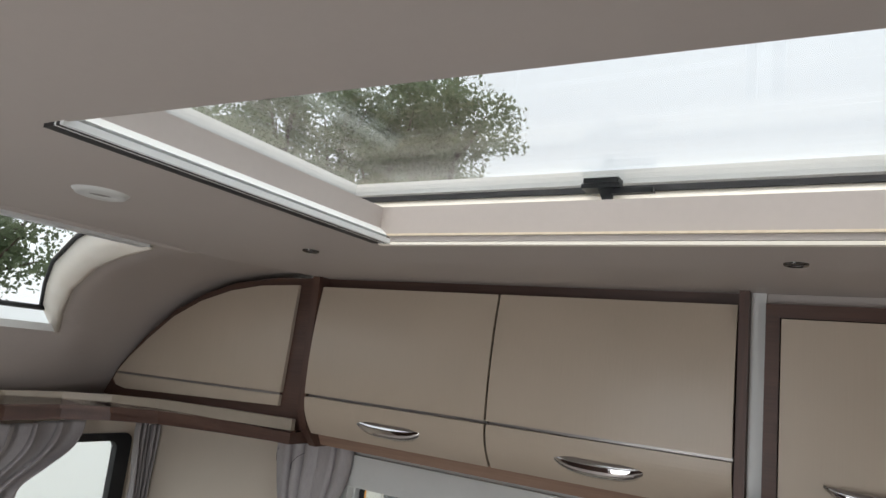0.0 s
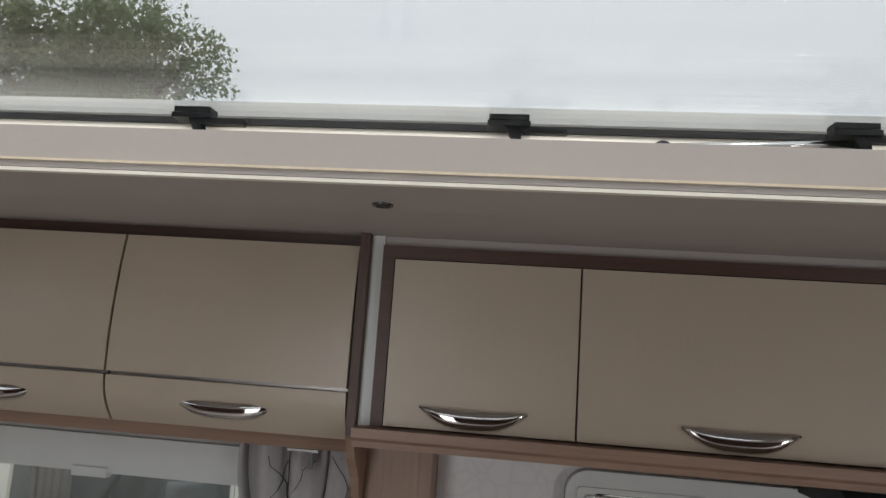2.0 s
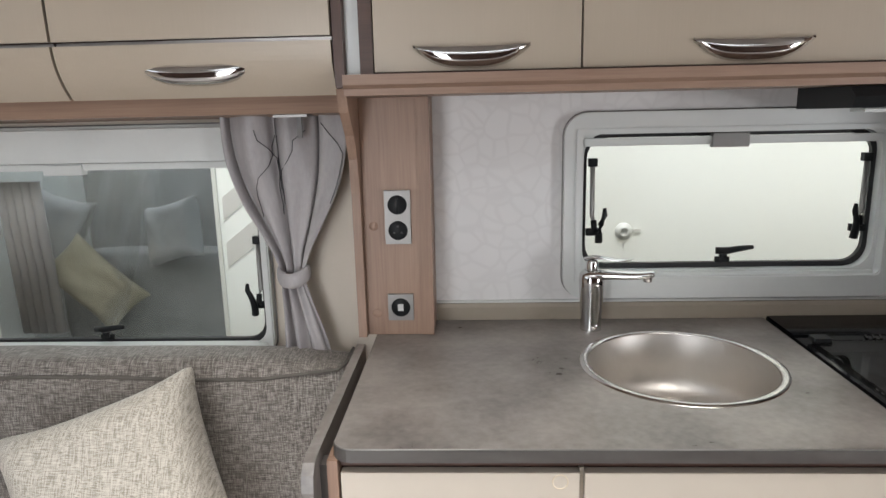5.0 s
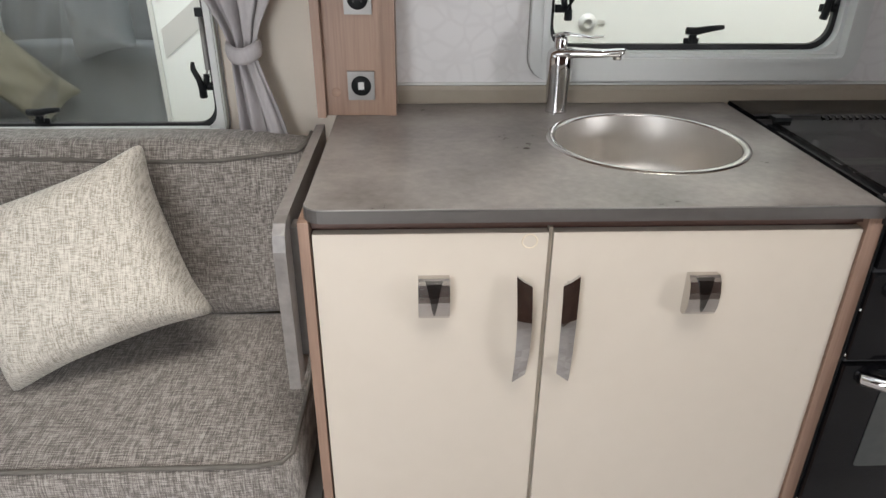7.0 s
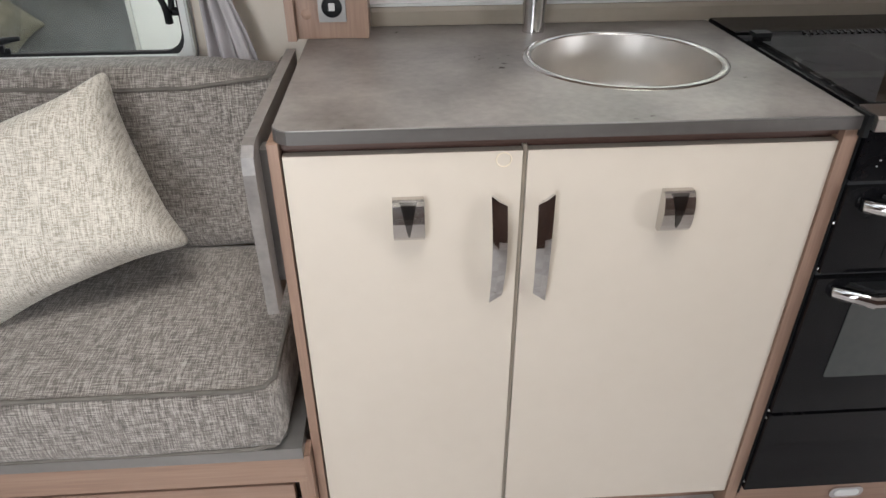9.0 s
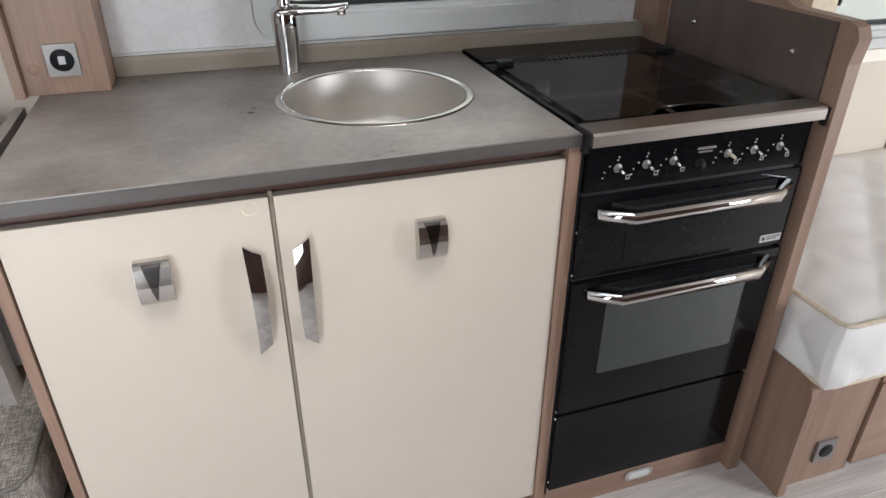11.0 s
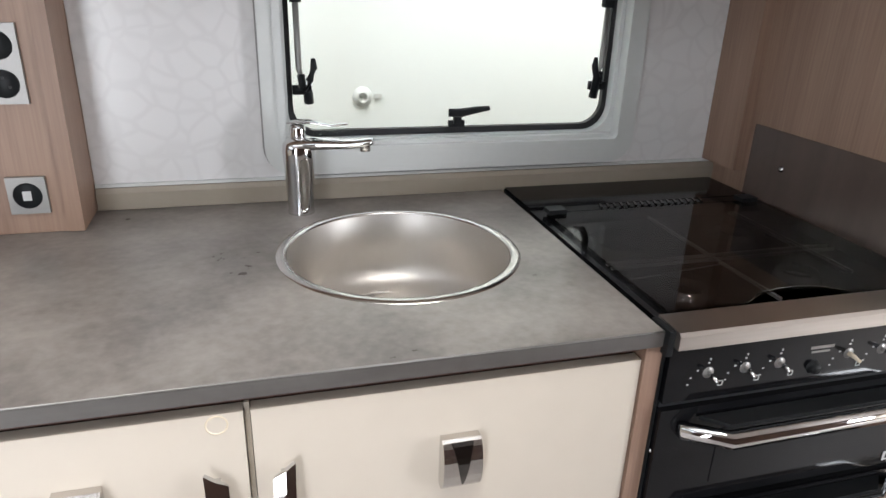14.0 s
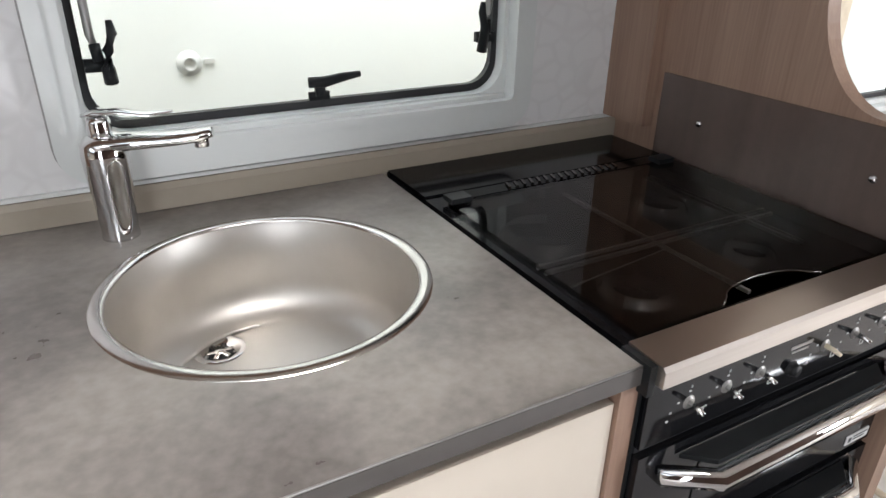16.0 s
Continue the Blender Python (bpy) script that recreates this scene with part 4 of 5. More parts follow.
upstand = structure(prism("upstand", [(1.7445, 0.921), (1.732, 0.921), (1.732, 0.951), (1.736, 0.9595), (1.7445, 0.9605)], "x", 0.001, 1.249, "upstand"), "taupe upstand strip along the back of the worktop", "trim")
structure(box("upstand_cap", (0.001, 1.737, 0.9608), (1.249, 1.7445, 0.966), "white", None, 0.001), "thin white sealing bead above the upstand", "trim")

# sink bowl
sink = thing("sink", (SCX, SCY, WZ), "round stainless steel sink bowl set in the worktop", "sink")
lathe("rim", [(0.1735, -0.001), (0.1745, 0.0018), (0.178, 0.003), (0.185, 0.0028), (0.1895, 0.0012), (0.1905, 0.0002)], (SCX, SCY, WZ), "rim_steel", sink, "z", 72)
bowl_profile = [(0.174, 0.0), (0.174, -0.003), (0.171, -0.009), (0.169, -0.06)] + [(0.123 + 0.0445 * math.cos(radians(a)), -0.086 - 0.0475 * math.sin(radians(a))) for a in range(0, 91, 9)] + [(0.034, -0.136)]
DX, DY = SCX - 0.052, SCY + 0.094
bm = bmesh.new()
rings = [[bm.verts.new((SCX + (DX - SCX) * (1 if r < 0.05 else 0) + r * math.cos(2 * math.pi * k / 64), SCY + (DY - SCY) * (1 if r < 0.05 else 0) + r * math.sin(2 * math.pi * k / 64), WZ + h)) for k in range(64)] for r, h in bowl_profile]
for a, b in zip(rings, rings[1:]):
    for k in range(64):
        bm.faces.new((a[k], a[(k + 1) % 64], b[(k + 1) % 64], b[k]))
finish("bowl", bm, "bowl", sink, True)
lathe("waste", [(0.034, -0.1358), (0.032, -0.1345), (0.026, -0.135), (0.023, -0.138), (0.017, -0.139), (0.015, -0.141)], (DX, DY, WZ), "chrome", sink, "z", 36)
lathe("waste_well", [(0.0, -0.1402), (0.0175, -0.1405)], (DX, DY, WZ), "rubber", sink, "z", 24)
bm = bmesh.new()
for a in (0, 60, 120):
    d = Vector((math.cos(radians(a)), math.sin(radians(a)), 0)) * 0.0175
    add_tube(bm, [Vector((DX, DY, WZ - 0.1385)) - d, Vector((DX, DY, WZ - 0.1385)) + d], 0.0036, 8, True, 0.4)
add_tube(bm, [(DX, DY, WZ - 0.1395), (DX, DY, WZ - 0.1368)], 0.0085, 16)
finish("strainer", bm, "rim_steel", sink, True)

# mixer tap
TX, TY = 0.347, 1.668
tap = thing("tap", (TX, TY, WZ), "chrome single-lever mixer tap beside the sink", "tap")
lathe("body", [(0.0235, 0.0), (0.0235, 0.004), (0.0225, 0.008), (0.0245, 0.05), (0.027, 0.09), (0.028, 0.112), (0.0265, 0.126), (0.020, 0.134), (0.0, 0.137)], (TX, TY, WZ), "chrome", tap, "z", 32)
sd = Vector((0.115, -0.045, 0)).normalized()
path = [Vector((TX, TY, WZ + 0.119)) + sd * s + Vector((0, 0, z)) for s, z in ((-0.012, 0.004), (0.0, 0.006), (0.04, 0.008), (0.085, 0.010), (0.118, 0.014), (0.132, 0.018))]
tube("spout", path, [0.018, 0.0235, 0.019, 0.016, 0.015, 0.011], "chrome", tap, 14, 0.55)
lathe("aerator", [(0.008, -0.006), (0.0095, -0.006), (0.0095, 0.006), (0.008, 0.008)], tuple(path[4] - Vector((0, 0, 0.008))), "chrome", tap, "z", 20)
lathe("collar", [(0.0135, 0.132), (0.014, 0.136), (0.014, 0.152), (0.012, 0.158), (0.0, 0.16)], (TX, TY, WZ), "chrome", tap, "z", 24)
tube("lever", [Vector((TX, TY, WZ + 0.16)) + sd * s + Vector((0, 0, z)) for s, z in ((-0.017, 0.0), (0.0, 0.004), (0.03, 0.004), (0.06, 0.0), (0.088, 0.004))], [0.008, 0.015, 0.012, 0.010, 0.006], "chrome", tap, 12, 0.28)

# base unit
base = thing("base_unit", (0.3, 1.4, 0.0), "walnut kitchen base unit with two cream doors", "cabinet")
box("side", (-0.137, 1.15, 0.05), (-0.121, 1.73, 0.8985), "wood", base, 0.001)
box("side", (-0.137, 1.136, 0.05), (-0.121, 1.149, 0.8985), "wood", base, 0.003)
boxes("carcass", [((-0.12, 1.163, 0.05), (0.733, 1.172, 0.7)), ((-0.12, 1.163, 0.70), (0.733, 1.172, 0.8985))], "dark_wood", base)
box("stile", (0.7335, 1.136, 0.0), (0.757, 1.70, 0.8985), "wood", base, 0.002)
box("plinth", (-0.12, 1.18, 0.0), (0.733, 1.196, 0.049), "wood_x", base, 0)
box("top_rail", (-0.12, 1.150, 0.8845), (0.733, 1.162, 0.8985), "dark_wood", base, 0)


def base_door(x0, x1, knob_x, hx, lean):
    d = box("door", (x0, 1.141, 0.062), (x1, 1.159, 0.876), "cream", base, 0.0025)
    d["label"] = "glossy cream door, closed"
    # long slanted chrome pull: twisted blade
    bm = bmesh.new()
    rows = []
    n = 15
    for i in range(n):
        s = i / (n - 1)
        out = 0.010 + 0.019 * math.sin(math.pi * (0.10 + s * 0.8))
        c = hx + lean * 0.002 * math.sin(math.pi * s)
        z_long, z_short = 0.808 - 0.202 * s, 0.790 - 0.168 * s
        w = 0.0128 - 0.002 * s
        cross = ((c - lean * w, out, z_long), (c - lean * w * 0.1, out + 0.0010, 0.5 * (z_long + z_short)), (c + lean * w, out - 0.0006, z_short), (c + lean * w * 0.9, out - 0.005, z_short), (c - lean * w * 0.9, out - 0.005, z_long))
        rows.append([bm.verts.new((x, 1.141 - o, z)) for x, o, z in cross])
    for a, b in zip(rows, rows[1:]):
        for k in range(5):
            bm.faces.new((a[k], a[(k + 1) % 5], b[(k + 1) % 5], b[k]))
    bm.faces.new(rows[0])
    bm.faces.new(rows[-1])
    for zz in (0.785, 0.645):
        add_box(bm, (hx - 0.004, 1.125, zz - 0.006), (hx + 0.004, 1.1408, zz + 0.006))
    finish("handle", bm, "chrome", d, False, "long chrome blade handle")
    # rolled chrome latch with a dark V
    bm = bmesh.new()
    zc = 0.769
    arc = [(1.1415 - 0.010 - 0.016 * math.cos(a), zc + 0.036 * math.sin(a)) for a in (radians(-85 + 17 * k) for k in range(11))]
    bow_pts = arc + [(1.1405, arc[-1][1]), (1.1405, arc[0][1])]
    add_prism(bm, bow_pts, "x", knob_x - 0.0245, knob_x + 0.0245)
    bevel_all(bm, 0.0008, 1, 60)
    finish("latch", bm, "rim_steel", d, False, "rolled chrome push latch")
    bm = bmesh.new()
    rows = []
    for k in range(9):
        a = radians(70 - 14 * k)
        w = 0.014 * (1 - k / 8.5)
        rows.append([bm.verts.new((knob_x + s * w, 1.1415 - 0.0108 - 0.016 * math.cos(a), zc + 0.036 * math.sin(a))) for s in (-1, 1)])
    for a, b in zip(rows, rows[1:]):
        bm.faces.new((a[0], a[1], b[1], b[0]))
    ob = finish("latch_tongue", bm, "gunmetal", d, False, "dark V-shaped tongue")
    ob.modifiers.new("thick", "SOLIDIFY").thickness = 0.0012
    return d


box("gap_strip", (0.2425, 1.147, 0.062), (0.2485, 1.162, 0.883), "upstand", base, 0, "taupe strip between the doors")
d1 = base_door(-0.1175, 0.2415, 0.066, 0.207, 1)
d2 = base_door(0.2495, 0.7315, 0.491, 0.281, -1)
lathe("badge", [(0.0105, 0.0), (0.0108, -0.0008), (0.0122, -0.0008), (0.0125, 0.0)], (0.213, 1.141, 0.862), "cord", d1, "y", 24, "small oval clear sticker")

# folded flap on the unit's side
flap = thing("worktop_flap", (-0.16, 1.35, 0.62), "dark grey worktop extension flap folded down beside the unit", "flap")
prism("leaf", [(1.10, 0.62), (1.095, 0.87), (1.10, 0.895), (1.115, 0.908), (1.135, 0.912), (1.60, 0.912), (1.60, 0.62)], "x", -0.167, -0.149, "worktop", flap, 0.003)
box("hinge", (-0.1485, 1.14, 0.66), (-0.138, 1.17, 0.89), "edge", flap, 0.001)

# socket pillar
pillar = structure(box("pillar", (-0.146, 1.637, 0.921), (-0.001, 1.745, 1.433), "wood", None, 0.003), "walnut pillar carrying sockets between lounge and kitchen", "pillar")
structure(box("pillar_trim", (-0.024, 1.632, 0.9215), (-0.0005, 1.6368, 1.4335), "wood", None, 0.002), "raised walnut edge of the pillar", "trim")


def socket_plate(name, x, z, h, label, faces):
    s = thing(name, (x, 1.637, z), label, "socket", "wall sockets")
    box("plate", (x - 0.0275, 1.6295, z - h / 2), (x + 0.0275, 1.6368, z + h / 2), "alu", s, 0.002)
    for dz, kind in faces:
        lathe("insert", [(0.0, -0.0008), (0.019, -0.001), (0.0205, 0.0005), (0.021, 0.003)], (x, 1.628, z + dz), "black_plastic", s, "y", 28)
        if kind == "usb":
            box("port", (x - 0.006, 1.6262, z + dz - 0.007), (x + 0.006, 1.6278, z + dz + 0.008), "print", s, 0.0005)
        elif kind == "switch":
            box("rocker", (x - 0.001, 1.6258, z + dz - 0.016), (x + 0.001, 1.6275, z + dz + 0.016), "enamel", s, 0.0004)
        else:
            for a in (90, 210, 330):
                c, q = math.cos(radians(a)), math.sin(radians(a))
                box("slot", (x + 0.009 * c - 0.002, 1.6264, z + dz + 0.009 * q - 0.002), (x + 0.009 * c + 0.002, 1.6278, z + dz + 0.009 * q + 0.002), "stem", s, 0.0004)
    return s


socket_plate("wall_socket", -0.072, 1.184, 0.115, "grey double plate with black switch and socket", ((0.027, "switch"), (-0.028, "socket")))
socket_plate("wall_socket", -0.072, 0.985, 0.059, "grey single plate with black USB charging socket", ((0.0, "usb"),))
for z in (1.165, 0.97):
    structure(lathe("screw_cap", [(0.0, -0.0012), (0.009, -0.001), (0.010, 0.0)], (-0.125, 1.637, z), "wood_x", None, "y", 20), "round walnut screw cap on the pillar", "trim")

# ---- cooker ----
CX0, CX1, CY = 0.760, 1.243, 1.128
cooker = thing("cooker", (1.0, 1.4, 0.0), "black built-in gas cooker with grill, oven and glass lid", "cooker")
box("body", (CX0 + 0.002, 1.15, 0.06), (CX1 - 0.012, 1.70, 0.905), "enamel", cooker, 0.002)
box("fascia", (CX0 + 0.004, CY, 0.812), (1.232, 1.15, 0.9005), "enamel", cooker, 0.002)
box("grill_door", (CX0 + 0.002, CY - 0.004, 0.640), (1.234, 1.15, 0.803), "enamel", cooker, 0.003)
box("oven_door", (CX0 + 0.002, CY - 0.006, 0.312), (1.234, 1.15, 0.629), "enamel", cooker, 0.003)
box("drawer", (CX0 + 0.002, CY - 0.004, 0.082), (1.234, 1.15, 0.301), "enamel", cooker, 0.003)
box("side_strip", (CX0 - 0.0022, CY + 0.006, 0.06), (CX0 + 0.0012, 1.15, 0.90), "black_plastic", cooker, 0)
prism("oven_window", rounded(0.838, 0.402, 1.163, 0.575, 0.006), "y", CY - 0.0075, CY - 0.0061, "oven_glass", cooker, 0, False, "grey glass oven window")
prism("grill_window", rounded(0.86, 0.665, 1.14, 0.76, 0.006), "y", CY - 0.0052, CY - 0.0041, "enamel", cooker)


def bar_handle(z, parent):
    """Chrome bar that bends back to the door at both ends, with a black grip rail above."""
    x0, x1, y = 0.79, 1.208, CY - 0.006
    bm = bmesh.new()
    plan = [(x0, y), (x0 + 0.055, y - 0.036), (x1 - 0.055, y - 0.036), (x1, y)]
    rows = []
    for i, (x, yy) in enumerate(plan):
        rows.append([bm.verts.new(p) for p in ((x, yy - 0.009, z - 0.011), (x, yy - 0.012, z), (x, yy - 0.007, z + 0.0095), (x, yy + 0.006, z + 0.0095), (x, yy + 0.006, z - 0.011))])
    for a, b in zip(rows, rows[1:]):
        for k in range(5):
            bm.faces.new((a[k], b[k], b[(k + 1) % 5], a[(k + 1) % 5]))
    bm.faces.new(rows[0])
    bm.faces.new(rows[-1])
    bevel_all(bm, 0.0025, 2, 25)
    finish("handle", bm, "chrome", parent, True, "chrome bar handle")
    bm = bmesh.new()
    add_prism(bm, [(x0 + 0.03, y - 0.001), (x0 + 0.06, y - 0.028), (x1 - 0.06, y - 0.028), (x1 - 0.03, y - 0.001)], "z", z + 0.010, z + 0.016)
    finish("grip", bm, "black_plastic", parent)


bar_handle(0.774, cooker)
bar_handle(0.606, cooker)
box("sticker", (1.175, CY - 0.0055, 0.648), (1.226, CY - 0.0042, 0.664), "print", cooker, 0, "small white warning label")
boxes("sticker_lines", [((1.180, CY - 0.0062, 0.652), (1.186, CY - 0.0056, 0.660)), ((1.190, CY - 0.0062, 0.6585), (1.222, CY - 0.0056, 0.6605)), ((1.190, CY - 0.0062, 0.6535), (1.216, CY - 0.0056, 0.6555))], "stem", cooker)
# spindles without knobs
for i, x in enumerate((0.826, 0.883, 0.938, 1.053, 1.111, 1.169)):
    lathe("knob_socket", [(0.0, -0.0012), (0.0075, -0.0012), (0.0085, 0.0)], (x, CY, 0.852), "alu", cooker, "y", 20)
    tube("spindle", [(x, CY, 0.852), (x, CY - 0.011, 0.852), (x, CY - 0.021, 0.850)], [0.0034, 0.0031, 0.0025], "cord" if i == 3 else "chrome", cooker, 10)
    marks = boxes("mark", [((x - 0.03 + 0.003 * k * k, CY - 0.0006, 0.836 + 0.010 * k), (x - 0.027 + 0.003 * k * k, CY + 0.0004, 0.838 + 0.010 * k)) for k in range(4)] + [((x - 0.001, CY - 0.0006, 0.871), (x + 0.001, CY + 0.0004, 0.874)), ((x + 0.018, CY - 0.0006, 0.829), (x + 0.026, CY + 0.0004, 0.8302)), ((x + 0.018, CY - 0.0006, 0.836), (x + 0.026, CY + 0.0004, 0.8372)), ((x + 0.018, CY - 0.0006, 0.829), (x + 0.0192, CY + 0.0004, 0.8372)), ((x + 0.0248, CY - 0.0006, 0.829), (x + 0.026, CY + 0.0004, 0.8372))], "print", cooker)
    tagged(marks, "", "", "", "stuff")
lathe("igniter", [(0.0, -0.009), (0.007, -0.009), (0.008, -0.006), (0.008, -0.002), (0.011, 0.0)], (0.996, CY, 0.838), "black_plastic", cooker, "y", 20)
boxes("maker_mark", [((0.985, CY - 0.0006, 0.866), (1.024, CY + 0.0004, 0.8705)), ((0.988, CY - 0.0006, 0.860), (1.018, CY + 0.0004, 0.863))], "alu", cooker, 0, "plain grey bars where the maker's mark stands")
for z in (0.735, 0.645, 0.31, 0.29, 0.10):
    lathe("screw", [(0.0, -0.003), (0.003, -0.002), (0.0035, 0.0)], (0.7635, CY + 0.004, z), "chrome", cooker, "y", 10)
# black fillers stand for the shade in the gaps between the doors
for z in (0.807, 0.634, 0.306):
    box("shadow_gap", (CX0 + 0.004, CY + 0.006, z - 0.004), (1.232, 1.149, z + 0.004), "rubber", cooker, 0)
# hob
box("hob_deck", (CX0 + 0.004, 1.160, 0.895), (CX1 - 0.004, 1.565, 0.905), "enamel", cooker, 0.002)
ring("hob_frame", rect(CX0 - 0.002, 1.158, CX1, 1.732), rect(0.776, 1.170, 1.232, 1.556), "z", 0.904, 0.9225, "enamel", cooker, False, 0.002)
box("back_plate", (CX0, 1.60, 0.9226), (CX1 - 0.002, 1.7315, 0.9255), "enamel", cooker, 0.001)
prism("front_strip", [(1.112, 0.901), (1.112, 0.920), (1.116, 0.9245), (1.163, 0.9265), (1.163, 0.912), (1.127, 0.901)], "x", CX0 + 0.002, CX1 - 0.001, "steel", cooker, 0.001, False, "brushed steel front strip")
box("end_cap", (CX0 - 0.007, 1.122, 0.888), (CX0 + 0.0015, 1.163, 0.9235), "black_plastic", cooker, 0.002)
box("end_cap", (CX1 - 0.0005, 1.112, 0.888), (CX1 + 0.006, 1.125, 0.922), "black_plastic", cooker, 0.002)
lid_pts = [(0.776, 1.556), (0.776, 1.166), (0.905, 1.166)]
lid_pts += [(0.985 - 0.07 * math.cos(a), 1.166 + 0.029 * math.sin(a) ** 0.8) for a in (radians(15 * k) for k in range(1, 12))]
lid_pts += [(1.065, 1.166), (1.232, 1.166), (1.232, 1.556)]
lid = prism("glass_lid", lid_pts, "z", 0.924, 0.929, "dark_lid", cooker, 0, False, "smoked glass hob lid, shut")
tube("lid_edge", [(0.90, 1.1655, 0.9292)] + [(x, y, 0.9292) for x, y in lid_pts[3:14]] + [(1.068, 1.1655, 0.9292)], 0.0008, "gunmetal", cooker, 6)
# vents along the back
box("vent_bar", (0.80, 1.566, 0.9228), (1.215, 1.594, 0.9262), "enamel", cooker, 0.002)
bm = bmesh.new()
for k in range(16):
    x = 0.892 + 0.0145 * k
    add_prism(bm, [(x, 1.571), (x + 0.0045, 1.571), (x + 0.0105, 1.590), (x + 0.006, 1.590)], "z", 0.9263, 0.9292)
finish("vent_rib", bm, "gunmetal", cooker)
bm = bmesh.new()
for k in range(15):
    x = 0.898 + 0.0145 * k
    add_prism(bm, [(x, 1.572), (x + 0.008, 1.572), (x + 0.0135, 1.588), (x + 0.006, 1.588)], "z", 0.9262, 0.9266)
finish("vent_slot", bm, "rubber", cooker)
for x in (0.788, 1.196):
    box("lid_hinge", (x - 0.012, 1.545, 0.9292), (x + 0.022, 1.572, 0.937), "black_plastic", cooker, 0.003)
tube("lid_scratch", [(0.80, 1.30, 0.9101), (0.98, 1.325, 0.9101)], 0.001, "alu", cooker, 5)


def burner(x, y, r):
    lathe("burner", [(r * 1.14, 0.0), (r * 1.1, 0.003), (r * 1.02, 0.004), (r, 0.009), (r * 0.86, 0.0105)], (x, y, 0.905), "gunmetal", cooker, "z", 32)
    lathe("burner_cap", [(r * 0.86, 0.0), (r * 0.84, 0.003), (0.0, 0.0035)], (x, y, 0.9155), "enamel", cooker, "z", 32)


for x, y, r in ((0.865, 1.437, 0.058), (1.09, 1.445, 0.038), (0.870, 1.262, 0.042), (1.075, 1.268, 0.032)):
    burner(x, y, r)
boxes("pan_support", [((0.79, 1.352, 0.9105), (1.21, 1.356, 0.9155)), ((0.79, 1.336, 0.9105), (1.21, 1.340, 0.9155)), ((0.975, 1.19, 0.9105), (0.979, 1.54, 0.9155)), ((1.15, 1.25, 0.9105), (1.153, 1.54, 0.9155)), ((1.16, 1.25, 0.9105), (1.163, 1.54, 0.9155))], "alu", cooker)

# plinth under the cooker with a floor light
structure(box("plinth", (0.758, 1.135, 0.0), (1.249, 1.15, 0.079), "wood_x", None, 0.001), "walnut plinth below the cooker", "trim")
step_light = thing("step_light", (1.0, 1.135, 0.04), "oval chrome step light in the plinth", "light")
prism("bezel", rounded(0.966, 0.030, 1.042, 0.062, 0.0155), "y", 1.130, 1.1345, "chrome", step_light, 0.0015)
prism("lens", rounded(0.976, 0.037, 1.032, 0.055, 0.0088), "y", 1.1282, 1.1298, "white", step_light, 0.0005)

# end panel with a rounded cut-out
hole = [(1.105, 1.0), (1.098, 1.045), (1.108, 1.064), (1.125, 1.072)] + [(1.24 + 0.122 * math.cos(a), 1.2485 + 0.1755 * math.sin(a)) for a in (radians(-90 + 7.5 * k) for k in range(25))] + [(1.20, 1.43), (1.20, ZC + 0.004), (1.748, ZC + 0.004), (1.748, 0.0), (1.105, 0.0)]
panel = structure(prism("end_panel", hole, "x", 1.2505, 1.279, "wood", None, 0.005), "walnut partition panel beside the cooker with a rounded cut-out", "panel")
structure(box("panel_post", (1.225, 1.64, 0.9665), (1.2503, 1.744, 1.434), "wood", None, 0.003), "upright walnut strip in the kitchen corner", "trim")
splash = thing("splashback", (1.249, 1.4, 0.93), "smoked brown glass splashback screwed to the panel", "splashback")
box("glass", (1.2445, 1.145, 0.924), (1.2502, 1.622, 1.066), "splash", splash, 0.001)
for y in (1.23, 1.53):
    lathe("screw", [(0.0, -0.004), (0.004, -0.0035), (0.0055, -0.001), (0.006, 0.0)], (1.2444, y, 0.997), "chrome", splash, "x", 16)
lathe("screw", [(0.0, -0.004), (0.004, -0.003), (0.005, 0.0)], (1.2504, 1.60, 0.933), "chrome", splash, "x", 12)

# ---- lounge ----
def soft_block(name, lo, hi, r, mat, parent, puff=0.012, n=(14, 10, 4), seed=0.0, label=""):
    """An upholstered block: rounded box with a slight crown and unevenness."""
    bm = bmesh.new()
    c = [(a + b) / 2 for a, b in zip(lo, hi)]
    h = [(b - a) / 2 for a, b in zip(lo, hi)]
    bmesh.ops.create_cube(bm, size=2.0)
    bmesh.ops.subdivide_edges(bm, edges=bm.edges, cuts=11, use_grid_fill=True)
    for v in bm.verts:
        p = [v.co[i] * h[i] for i in range(3)]
        q = [max(-(h[i] - r), min(h[i] - r, p[i])) for i in range(3)]
        d = Vector([p[i] - q[i] for i in range(3)])
        if d.length > 0:
            d = d.normalized() * r
        s = [1 - abs(v.co[i]) ** 4 for i in range(3)]
        w = Vector([q[i] + d[i] for i in range(3)])
        for i in range(3):
            j, k = (i + 1) % 3, (i + 2) % 3
            w[i] += math.copysign(puff, v.co[i]) * s[j] * s[k] * (abs(v.co[i]) ** 3)
        w += Vector((0, 0, 0.004)) * noise.noise(Vector((w.x * 7 + seed, w.y * 7, w.z * 7)))
        v.co = w + Vector(c)
    return finish(name, bm, mat, parent, True, label)


sofa = thing("sofa", (-1.1, 1.4, 0.0), "grey tweed lounge bench with seat and back cushions", "sofa")
SXR = -0.179
soft_block("seat_cushion", (-1.95, 1.095, 0.302), (SXR, 1.60, 0.465), 0.025, "fabric", sofa, 0.008)
bm = bmesh.new()
